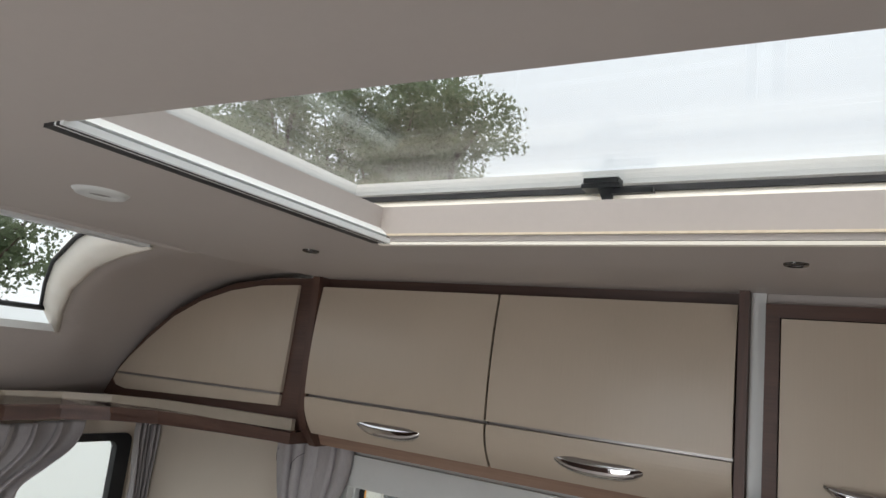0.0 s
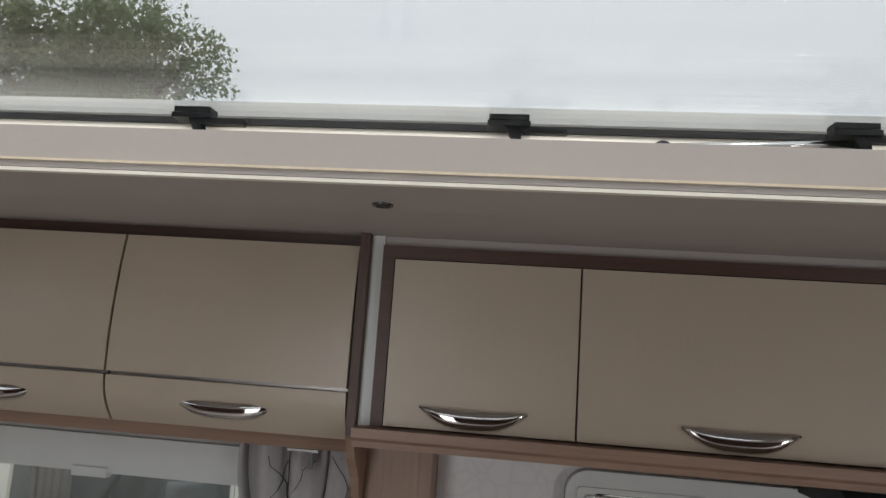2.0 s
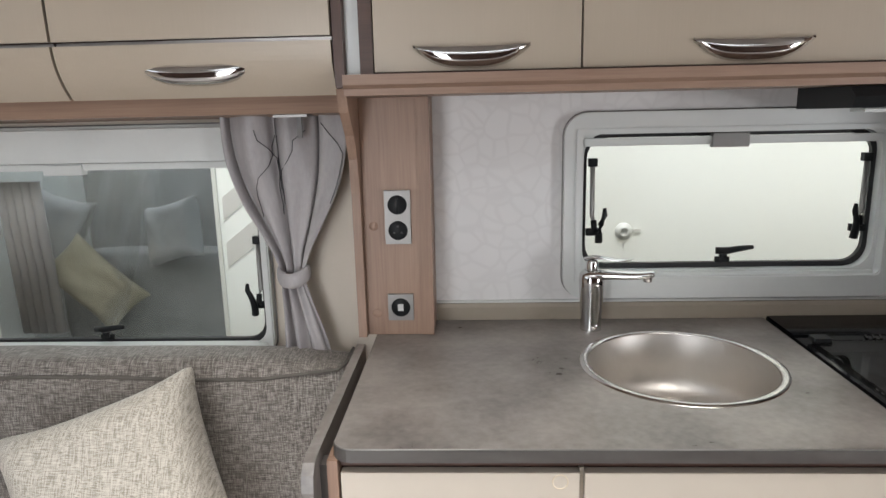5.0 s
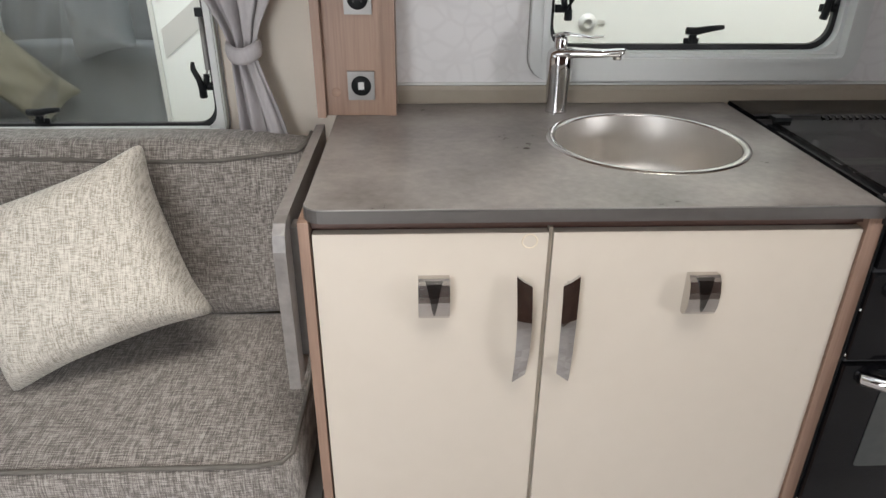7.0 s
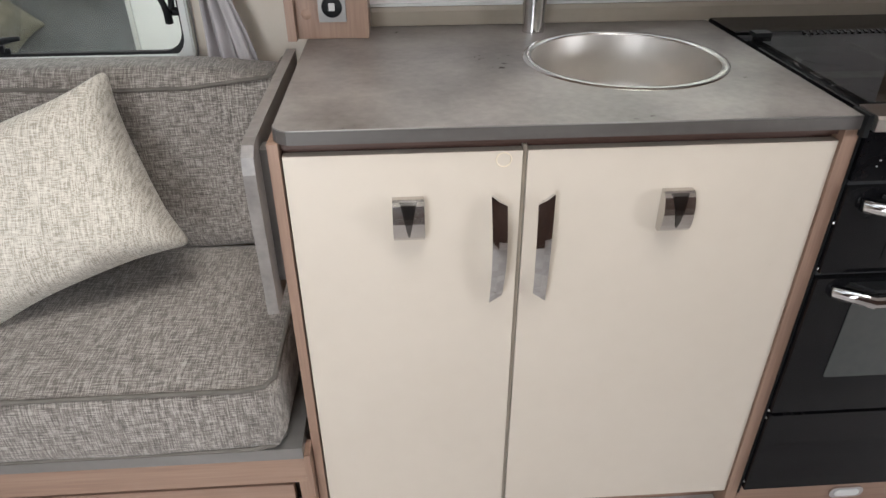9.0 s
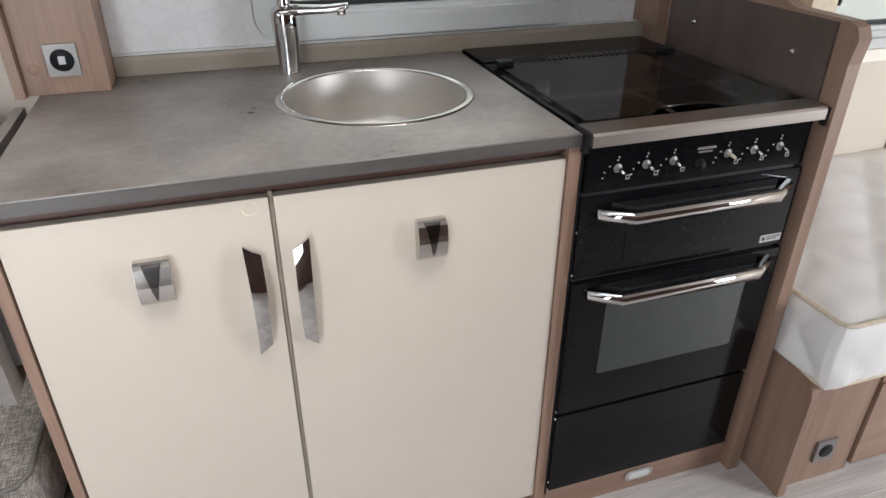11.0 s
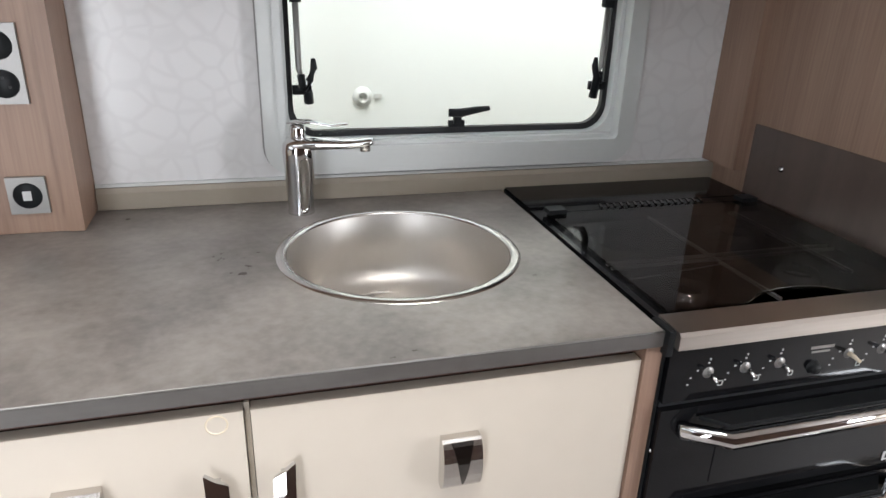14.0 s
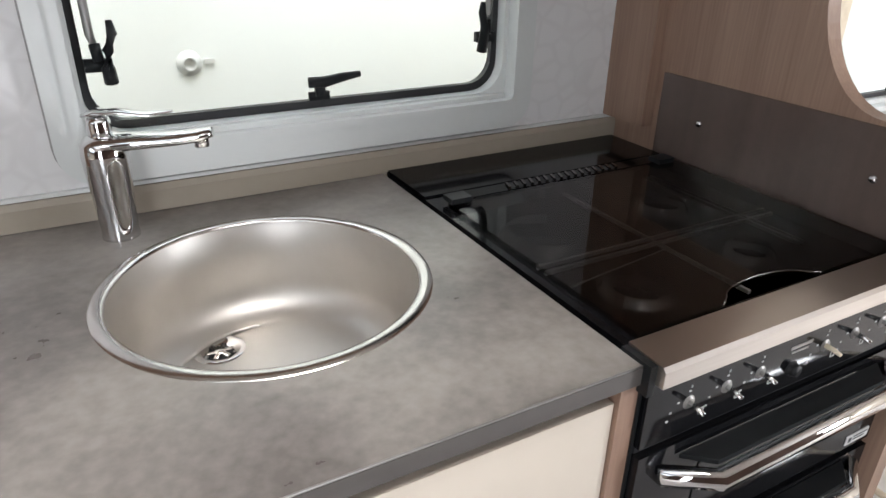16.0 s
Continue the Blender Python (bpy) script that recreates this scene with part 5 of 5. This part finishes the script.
for z in (0.458, 0.312):
    pts = [(-1.93, 1.101, z), (-1.0, 1.093, z + 0.002), (SXR - 0.06, 1.098, z), (SXR - 0.02, 1.106, z), (SXR - 0.004, 1.13, z), (SXR - 0.001, 1.35, z), (SXR - 0.003, 1.58, z)]
    add_tube(bm, pts, 0.0045, 8)
finish("piping", bm, "piping", sofa, True)
back = soft_block("back_cushion", (-1.95, 1.571, 0.462), (SXR - 0.012, 1.705, 0.872), 0.03, "fabric", sofa, 0.014, seed=3.0)
bm = bmesh.new()
add_tube(bm, [(-1.9, 1.576, 0.835)] + [(-1.9 + 0.17 * k, 1.569 + 0.004 * math.sin(k * 2.1), 0.848 + 0.004 * math.sin(k * 1.3)) for k in range(1, 10)] + [(SXR - 0.03, 1.578, 0.862), (SXR - 0.014, 1.60, 0.870), (SXR - 0.013, 1.69, 0.868)], 0.0045, 8)
finish("piping", bm, "piping", sofa, True)
box("slat_base", (-1.95, 1.105, 0.272), (-0.15, 1.66, 0.300), "alu", sofa, 0.003)
box("front_rail", (-1.95, 1.107, 0.205), (-0.15, 1.13, 0.2715), "wood_x", sofa, 0.006)
box("front_panel", (-1.95, 1.115, 0.0), (-0.18, 1.13, 0.1885), "wood_x", sofa, 0.004)
box("side_post", (-0.166, 1.108, 0.0), (-0.139, 1.15, 0.275), "wood", sofa, 0.009)

# scatter cushion leaning on the back
def pillow(w, h, depth):
    bm = bmesh.new()
    n = 22
    sides = []
    for sgn in (-1, 1):
        grid = []
        for i in range(n + 1):
            row = []
            for j in range(n + 1):
                u, v = 2 * i / n - 1, 2 * j / n - 1
                pin = 1 - 0.14 * (1 - abs(u) ** 3) * abs(v) ** 2
                piv = 1 - 0.14 * (1 - abs(v) ** 3) * abs(u) ** 2
                blunt = 1 - 0.07 * (abs(u) * abs(v)) ** 9
                t = ((1 - u ** 4) * (1 - v ** 4)) ** 0.5
                crease = (0.14 * noise.noise(Vector((u * 2.3, v * 2.3, sgn * 3.0))) + 0.05 * noise.noise(Vector((u * 6, v * 6, sgn)))) * t
                row.append(bm.verts.new((u * w / 2 * piv * blunt, sgn * (depth / 2 * (t + crease) + 0.006 * (1 - t)), v * h / 2 * pin * blunt)))
            grid.append(row)
        for i in range(n):
            for j in range(n):
                bm.faces.new((grid[i][j], grid[i + 1][j], grid[i + 1][j + 1], grid[i][j + 1]))
        sides.append(grid)
    for k in range(n):
        for p, q in (((k, 0), (k + 1, 0)), ((k, n), (k + 1, n)), ((0, k), (0, k + 1)), ((n, k), (n, k + 1))):
            bm.faces.new((sides[0][p[0]][p[1]], sides[0][q[0]][q[1]], sides[1][q[0]][q[1]], sides[1][p[0]][p[1]]))
    return bm


def scatter_cushion(centre, w, h, depth, turn, lean, roll):
    bm = pillow(w, h, depth)
    m = pose(*centre, 0, 0, turn) @ pose(0, 0, 0, lean, 0, 0) @ pose(0, 0, 0, 0, roll, 0)
    bm.transform(m)
    ob = finish("scatter_cushion", bm, "cushion", None, True)
    return tagged(ob, "oatmeal tweed scatter cushion leaning on the sofa back", "cushion")


scatter_cushion((-0.622, 1.405, 0.684), 0.435, 0.38, 0.18, 3, -24, -20)

# curtains: gathered cloth, pinched by a tieback
def curtain(name, xs, zs, y, folds, depth, parent_label, seed, along="x", tie=0.42, stems=0):
    """Cloth hung from zs[1] to zs[0]; xs gives centre and half width at the top, tie and foot."""
    bm = bmesh.new()
    nu, nv = 64, 44
    grid = []
    (c0, w0), (c1, w1), (c2, w2) = xs

    def at(u, s):
        if s < tie:
            k = (s / tie) ** 1.5
            k = k * k * (3 - 2 * k)
            c, w = c0 + (c1 - c0) * k, w0 + (w1 - w0) * k
        else:
            k = ((s - tie) / (1 - tie)) ** 0.75
            k = k * k * (3 - 2 * k)
            c, w = c1 + (c2 - c1) * k, w1 + (w2 - w1) * k
        amp = depth * (0.45 + 0.75 * w / w0)
        ph = folds * math.pi * u + seed + 0.9 * math.sin(2.2 * s + seed)
        off = amp * math.sin(ph) + 0.35 * amp * math.sin(2.3 * ph + 1.3 + 2 * s)
        off += 0.004 * noise.noise(Vector((u * 6, s * 9, seed)))
        x = c + w * u + 0.12 * w * math.cos(ph)
        z = zs[1] + (zs[0] - zs[1]) * s + 0.006 * math.sin(3 * u + seed)
        return (x, y + off, z) if along == "x" else (y + off, x, z)

    for i in range(nu + 1):
        grid.append([bm.verts.new(at(2 * i / nu - 1, j / nv)) for j in range(nv + 1)])
    for i in range(nu):
        for j in range(nv):
            bm.faces.new((grid[i][j], grid[i + 1][j], grid[i + 1][j + 1], grid[i][j + 1]))
    c = thing(name, ((c1, y, zs[0]) if along == "x" else (y, c1, zs[0])), parent_label, "curtain", "lounge curtains")
    ob = finish("cloth", bm, "curtain", c, True)
    ob.modifiers.new("thick", "SOLIDIFY").thickness = 0.0015
    if along == "x":
        zt = zs[1] + (zs[0] - zs[1]) * tie
        pts = [(c1 + (w1 + 0.006) * math.cos(a), y + 0.034 * math.sin(a) - 0.002, zt + 0.006 * math.cos(a * 2)) for a in (2 * math.pi * k / 20 for k in range(21))]
        tube("tieback", pts, 0.006, "curtain", c, 10, 3.0)
        rng = random.Random(int(seed * 10))
        for k in range(stems):
            bm = bmesh.new()
            u, s = rng.uniform(-0.8, 0.8), rng.uniform(0.03, 0.12)
            pts = []
            for q in range(9):
                p = at(max(-0.98, min(0.98, u)), s)
                pts.append((p[0], p[1] - 0.003, p[2]))
                s += 0.035
                u += rng.uniform(-0.02, 0.09) * (1 if k % 2 else -1)
            add_tube(bm, pts, 0.0009, 5)
            finish("printed_stem", bm, "stem", c, True)
    return c


curtain("curtain", ((-0.328, 0.14), (-0.318, 0.026), (-0.288, 0.056)), (0.80, 1.415), 1.688, 2.9, 0.022, "silver-grey curtain with dark stem print, tied back", 1.7, "x", 0.6, 5)
curtain("curtain", ((-1.36, 0.14), (-1.38, 0.05), (-1.40, 0.09)), (0.82, 1.42), 1.69, 5.0, 0.017, "silver-grey curtain with dark stem print, tied back", 4.1, "x", 0.6, 3)
curtain("curtain", ((1.70, 0.05), (1.705, 0.035), (1.70, 0.04)), (0.82, 1.345), -2.14, 5.0, 0.016, "silver-grey gathered curtain beside the front window", 2.6, "y")
curtain("curtain", ((1.28, 0.19), (1.17, 0.13), (1.14, 0.14)), (0.82, 1.345), -2.185, 5.0, 0.016, "silver-grey gathered curtain beside the front window", 5.2, "y")
hook = thing("curtain_hook", (-0.275, 1.68, 1.40), "small metal bracket holding the curtain", "bracket")
box("plate", (-0.315, 1.60, 1.398), (-0.245, 1.66, 1.4035), "alu", hook, 0.001)
box("arm", (-0.277, 1.640, 1.355), (-0.267, 1.646, 1.398), "edge", hook, 0.001)

# ---- bedroom end ----
bed = thing("bed", (2.2, 1.35, 0.0), "walnut bed base with an island drawer front", "bed")
box("front_panel", (1.326, 1.02, 0.0), (1.53, 1.036, 0.335), "wood", bed, 0.002)
box("drawer_front", (1.535, 1.012, 0.02), (3.29, 1.034, 0.275), "wood_x", bed, 0.004)
box("rail", (1.535, 1.016, 0.279), (3.29, 1.036, 0.335), "wood_x", bed, 0.002)
prism("side_panel", [(0.998, 0.0), (0.998, 0.30), (1.003, 0.325), (1.02, 0.34), (1.05, 0.345), (1.745, 0.345), (1.745, 0.0)], "x", 1.305, 1.3258, "wood", bed, 0.003)
box("deck", (1.327, 1.037, 0.315), (3.29, 1.745, 0.338), "wood_x", bed, 0)
prism("handle", [(1.70, 0.222), (1.84, 0.222), (1.835, 0.205), (1.80, 0.198), (1.74, 0.198), (1.705, 0.205)], "y", 0.992, 1.011, "chrome", bed, 0.003, False, "chrome drawer pull")
bs = thing("wall_socket", (1.432, 1.02, 0.098), "grey single plate with black socket on the bed base", "socket", "wall sockets")
box("plate", (1.403, 1.013, 0.066), (1.461, 1.0195, 0.130), "alu", bs, 0.002)
lathe("insert", [(0.0, -0.0005), (0.018, -0.001), (0.021, 0.003)], (1.432, 1.0118, 0.098), "black_plastic", bs, "y", 24)

mat_ob = thing("mattress", (2.3, 1.35, 0.34), "white quilted mattress with cream corded edges", "mattress")
bm = bmesh.new()
MX0, MX1, MY0, MY1, MZ0, MZ1 = 1.315, 3.28, 0.985, 1.735, 0.34, 0.505
nx, ny = 110, 44
grid = []
for i in range(nx + 1):
    row = []
    for j in range(ny + 1):
        x, y = MX0 + (MX1 - MX0) * i / nx, MY0 + (MY1 - MY0) * j / ny
        a, b = (x + y) / 0.105, (x - y) / 0.105
        q = min(abs(math.sin(a * math.pi / 2)), abs(math.sin(b * math.pi / 2)))
        e = min(1, min(x - MX0, MX1 - x, y - MY0, MY1 - y) / 0.04)
        row.append(bm.verts.new((x, y, MZ1 - 0.004 + (0.011 * q ** 0.5 + 0.006 * noise.noise(Vector((x * 6, y * 6, 0)))) * e)))
    grid.append(row)
for i in range(nx):
    for j in range(ny):
        bm.faces.new((grid[i][j], grid[i + 1][j], grid[i + 1][j + 1], grid[i][j + 1]))


def quilt_wall(fixed, fixed_v, lo, hi, sgn):
    n, m = 90, 10
    g = []
    for i in range(n + 1):
        row = []
        for k in range(m + 1):
            u, z = lo + (hi - lo) * i / n, MZ0 + (MZ1 - 0.004 - MZ0) * k / m
            a, b = (u + z) / 0.11, (u - z) / 0.11
            q = min(abs(math.sin(a * math.pi / 2)), abs(math.sin(b * math.pi / 2)))
            off = sgn * 0.018 * q ** 0.5 * min(1, k * (m - k) / 9.0) * min(1, i * (n - i) / 60.0)
            row.append(bm.verts.new((u, fixed_v + off, z) if fixed == "y" else (fixed_v + off, u, z)))
        g.append(row)
    for i in range(n):
        for k in range(m):
            bm.faces.new((g[i][k], g[i + 1][k], g[i + 1][k + 1], g[i][k + 1]))


quilt_wall("y", MY0, MX0, MX1, -1)
quilt_wall("x", MX0, MY0, MY1, -1)
quilt_wall("y", MY1, MX0, MX1, 1)
quilt_wall("x", MX1, MY0, MY1, 1)
finish("quilting", bm, "mattress", mat_ob, True)
for z in (MZ1 - 0.003, MZ0 + 0.004):
    tube("cord", [(MX0 - 0.001, MY1, z), (MX0 - 0.001, MY0 + 0.02, z), (MX0 + 0.004, MY0 + 0.005, z), (MX0 + 0.02, MY0 - 0.001, z), (MX1, MY0 - 0.001, z)], 0.0055, "cord", mat_ob, 8)
# panelled wall lining behind the bed
lining = structure(box("bed_lining", (1.28, 1.728, 0.345), (3.295, 1.748, 0.80), "wall", None, 0.004), "cream padded lining panel behind the bed", "panel")
structure(box("bed_lining_rail", (1.28, 1.716, 0.802), (3.295, 1.748, 0.838), "cream_plastic", None, 0.006), "cream rail on top of the bed lining", "trim")
for x in (1.93, 2.235, 2.54):
    structure(prism("bed_vent", [(x, 0.50), (x + 0.018, 0.50), (x + 0.03, 0.64), (x + 0.03, 0.665), (x - 0.02, 0.665), (x - 0.02, 0.652), (x + 0.01, 0.645)], "y", 1.722, 1.7275, "upstand", None, 0.001), "taupe support strip on the bed lining", "trim")
# window pillar and light pull seen through the cut-out
structure(box("wardrobe_edge", (1.70, 1.65, 0.846), (1.785, 1.745, ZC - 0.005), "cord", None, 0.004), "walnut upright beside the bedroom window", "trim")
structure(box("bed_shelf", (1.285, 1.60, 1.20), (1.785, 1.648, 1.232), "cord", None, 0.004), "pale wood shelf edge beyond the partition", "shelf")

# ---- outside ----
ground = structure(box("ground", (-260, -260, -0.6), (260, 260, -0.55), "gravel", None, 0), "grey gravel storage yard reaching to the horizon", "ground")
nb = thing("parked_caravan", (-0.2, 3.4, -0.55), "white neighbouring caravan with grey tinted windows", "caravan")
NY = 2.36
prism("body", [(-4.4, -0.15), (3.4, -0.15), (3.6, 0.4), (3.45, 1.7), (3.0, 2.0), (-3.7, 2.0), (-4.3, 1.5), (-4.6, 0.5)], "y", NY + 0.7, NY + 2.2, "body", nb, 0.03)
bm = bmesh.new()
add_prism(bm, [(-4.4, -0.15), (-1.53, -0.15), (-1.53, 2.0), (-3.7, 2.0), (-4.3, 1.5), (-4.6, 0.5)], "y", NY, NY + 0.69)
add_prism(bm, [(-0.748, -0.15), (3.4, -0.15), (3.6, 0.4), (3.45, 1.7), (3.0, 2.0), (-0.748, 2.0)], "y", NY, NY + 0.69)
add_box(bm, (-1.53, NY, -0.15), (-0.748, NY + 0.69, 0.50))
add_box(bm, (-1.53, NY, 1.25), (-0.748, NY + 0.06, 2.0))
finish("side", bm, "body", nb)
box("window", (-1.53, NY - 0.006, 0.50), (-0.748, NY - 0.002, 1.25), "tint", nb, 0, "grey tinted acrylic window")
box("cabin_back", (-1.529, NY + 0.60, 0.501), (-0.749, NY + 0.685, 1.199), "grey_cloth", nb, 0)
soft_block("seat_back", (-1.52, NY + 0.34, 0.502), (-0.80, NY + 0.52, 0.86), 0.04, "grey_cloth", nb, 0.02, seed=9.0)
for x, dy, z, w, h, lean, turn, name, mat in ((-1.30, 0.20, 0.80, 0.36, 0.20, 48, 14, "cabin_cushion", "yellow_cloth"), (-1.03, 0.30, 0.97, 0.24, 0.24, -14, -16, "cabin_cushion", "pale_cloth"), (-1.46, 0.27, 0.98, 0.22, 0.30, 18, 10, "cabin_cushion", "pale_cloth")):
    bmc = pillow(w, h, 0.12)
    bmc.transform(pose(x, NY + dy, z, -15, lean, turn))
    finish(name, bmc, mat, nb, True)
# a loose dust sheet of clear film over the cabin's upholstery
for x0, x1, ztop, sd0 in ((-1.525, -1.12, 1.22, 2.0),):
    bmc = bmesh.new()
    grid = []
    for i in range(25):
        row = []
        for j in range(19):
            u, v = i / 24, j / 18
            x = x0 + (x1 - x0) * u + 0.05 * v * math.sin(3 * u + sd0)
            crease = abs(noise.noise(Vector((u * 5 + v * 2 + sd0, v * 1.6, sd0))))
            row.append(bmc.verts.new((x, NY + 0.33 - 0.24 * v ** 1.5 - 0.05 * crease, ztop - (ztop - 0.60) * v)))
        grid.append(row)
    for i in range(24):
        for j in range(18):
            bmc.faces.new((grid[i][j], grid[i + 1][j], grid[i + 1][j + 1], grid[i][j + 1]))
    finish("dust_sheet", bmc, "plastic_wrap", nb, True, "creased clear plastic dust sheet")
bmc = bmesh.new()
for k in range(5):
    x = -1.50 + 0.03 * k
    add_tube(bmc, [(x, NY + 0.06, 1.19), (x + 0.006, NY + 0.065, 0.95), (x + 0.02, NY + 0.06, 0.66)], 0.017, 8)
finish("cabin_curtain", bmc, "curtain", nb, True)
ring("window_seal", rounded(-1.542, 0.488, -0.735, 1.262, 0.02), rounded(-1.53, 0.50, -0.748, 1.25, 0.015), "y", NY - 0.010, NY - 0.0015, "white", nb)
lathe("lock", [(0.0, -0.004), (0.011, -0.005), (0.012, -0.014), (0.015, -0.014), (0.018, -0.008), (0.026, -0.005), (0.028, 0.0)], (0.568, NY, 1.005), "white", nb, "y", 24, "white plastic outside lock")
box("lock_lip", (0.60, NY - 0.006, 1.003), (0.622, NY - 0.001, 1.013), "white", nb, 0.001)
prism("stripe", [(-1.9, 0.95), (-1.62, 1.22), (-1.62, 1.10), (-1.9, 0.84)], "y", NY - 0.003, NY - 0.0008, "orange", nb)
prism("stripe", [(-2.3, 0.60), (-1.60, 0.98), (-1.60, 0.80), (-2.3, 0.50)], "y", NY - 0.003, NY - 0.0008, "grey_vinyl", nb)
prism("stripe", [(-2.3, 0.44), (-1.58, 0.66), (-1.58, 0.62), (-2.3, 0.40)], "y", NY - 0.003, NY - 0.0008, "grey_vinyl", nb)
for z0, z1 in ((0.90, 0.985), (1.06, 1.135)):
    prism("stripe", [(-0.722, z0), (-0.45, z0 + 0.21), (-0.45, z1 + 0.21), (-0.722, z1)], "y", NY - 0.003, NY - 0.0008, "print", nb)
wheel = lathe("wheel", [(0.0, -0.02), (0.17, -0.02), (0.19, -0.04), (0.29, -0.04), (0.31, -0.02), (0.31, 0.10), (0.0, 0.10)], (0.2, NY + 0.05, -0.24), "rubber", nb, "y", 32)
front_nb = thing("parked_caravan", (-7.5, 0.5, -0.55), "white caravan parked beyond the front window", "caravan")
prism("body", [(-0.9, -0.2), (3.3, -0.2), (3.3, 1.5), (2.9, 1.75), (-0.6, 1.75), (-0.9, 1.3)], "x", -10.0, -5.0, "body", front_nb, 0.05)
prism("window", rounded(1.3, 0.75, 2.6, 1.25, 0.06), "x", -4.999, -4.985, "tint", front_nb)


def tree(height, spread, seed):
    """Trunk with limbs, and a ragged crown of many small leaves in clumps."""
    rng = random.Random(seed)
    t = thing("tree", (0, 0, 0), "leafy deciduous tree beyond the yard", "tree", "trees round the yard")
    bm = bmesh.new()
    add_tube(bm, [(0, 0, 0), (0.1, 0.05, height * 0.35), (-0.05, 0.1, height * 0.7), (0, 0, height * 0.93)], [0.26, 0.19, 0.10, 0.03], 8)
    tips = []
    for k in range(16):
        a, z0 = rng.uniform(0, 6.28), height * rng.uniform(0.22, 0.85)
        reach = spread * (1.1 - z0 / height) * rng.uniform(0.6, 1.2) + 0.4
        tip = (reach * math.cos(a), reach * math.sin(a), z0 + rng.uniform(0.5, 1.8))
        add_tube(bm, [(0, 0, z0), tuple(0.5 * c for c in (tip[0], tip[1], 2 * z0 + 0.8)), tip], [0.08, 0.05, 0.015], 5)
        tips += [tip, (0.6 * tip[0], 0.6 * tip[1], z0 + 0.7)]
    tips += [(0, 0, height), (0.2, 0.1, height * 0.9), (-0.3, 0.2, height * 0.8)]
    finish("trunk", bm, "bark", t, True)
    bm = bmesh.new()
    for tip in tips:
        for c in range(4):
            centre = Vector(tip) + Vector((rng.gauss(0, 0.5), rng.gauss(0, 0.5), rng.gauss(0, 0.45)))
            rad = rng.uniform(0.28, 0.62)
            for _ in range(85):
                d = Vector((rng.gauss(0, 1), rng.gauss(0, 1), rng.gauss(0, 0.8))).normalized() * rad * rng.uniform(0.3, 1.15)
                p = centre + d
                e1 = Vector((rng.gauss(0, 1), rng.gauss(0, 1), rng.gauss(0, 1))).normalized()
                e2 = e1.cross(Vector((rng.gauss(0, 1), rng.gauss(0, 1), rng.gauss(0, 1)))).normalized()
                s = rng.uniform(0.045, 0.10)
                bm.faces.new([bm.verts.new(p + v) for v in (-e1 * s, e2 * s * 0.6, e1 * s, -e2 * s * 0.6)])
    me = bpy.data.meshes.new("leaves")
    bm.to_mesh(me)
    bm.free()
    me.materials.append(M["leaf"])
    child(new("leaves", me), t)
    return t


t1, t2 = tree(9.5, 2.3, 3), tree(11.0, 2.0, 8)


def plant(t, az, dist, s, spin):
    a = radians(az)
    c = copy_thing(t, pose(dist * math.sin(a), dist * math.cos(a), -0.55, 0, 0, spin))
    c.scale = (s, s, s)


t1.location, t2.location = (-17.5, 15.5, -0.55), (-13.6, 19.4, -0.55)
for k, (src, az, dist, s, spin) in enumerate(((t1, -31.5, 25.0, 1.28, 40), (t1, -37.0, 25.5, 1.35, 190), (t2, -41.5, 27.0, 1.25, 250), (t2, -33.5, 28.0, 1.25, 130), (t1, -46.0, 24.0, 1.25, 15), (t1, -53, 24.0, 1.05, 300), (t2, -60, 25.0, 1.0, 20), (t1, -67, 23.0, 1.15, 120), (t2, -74, 24.0, 1.0, 77), (t1, -82, 22.0, 1.1, 222), (t2, -90, 23.0, 1.0, 140), (t1, -100, 22.0, 1.1, 310), (t2, -17.0, 32.0, 0.86, 60))):
    plant(src, az, dist, s, spin)

# ---- floor planks ----
plank_meshes = []
for length in (1.2, 0.85, 0.6):
    bm = bmesh.new()
    add_box(bm, (0.0008, 0.0008, -0.0038), (length - 0.0008, 0.1792, 0.0))
    bevel_all(bm, 0.0012, 1)
    me = bpy.data.meshes.new("plank")
    bm.to_mesh(me)
    bm.free()
    me.materials.append(M["plank"])
    plank_meshes.append((length, me))
rng = random.Random(5)
y = Y0 + 0.0
row = 0
while y + 0.18 <= 1.10 + 0.18:
    x = X0 + 0.02 - rng.uniform(0, 0.0)
    k = row
    while True:
        length, me = plank_meshes[k % 3]
        if x + length > X1:
            break
        p = new("plank", me)
        p.location = (x, y, 0.0)
        p.parent = floor
        x += length
        k += 1 + rng.randrange(2)
    y += 0.18
    row += 1
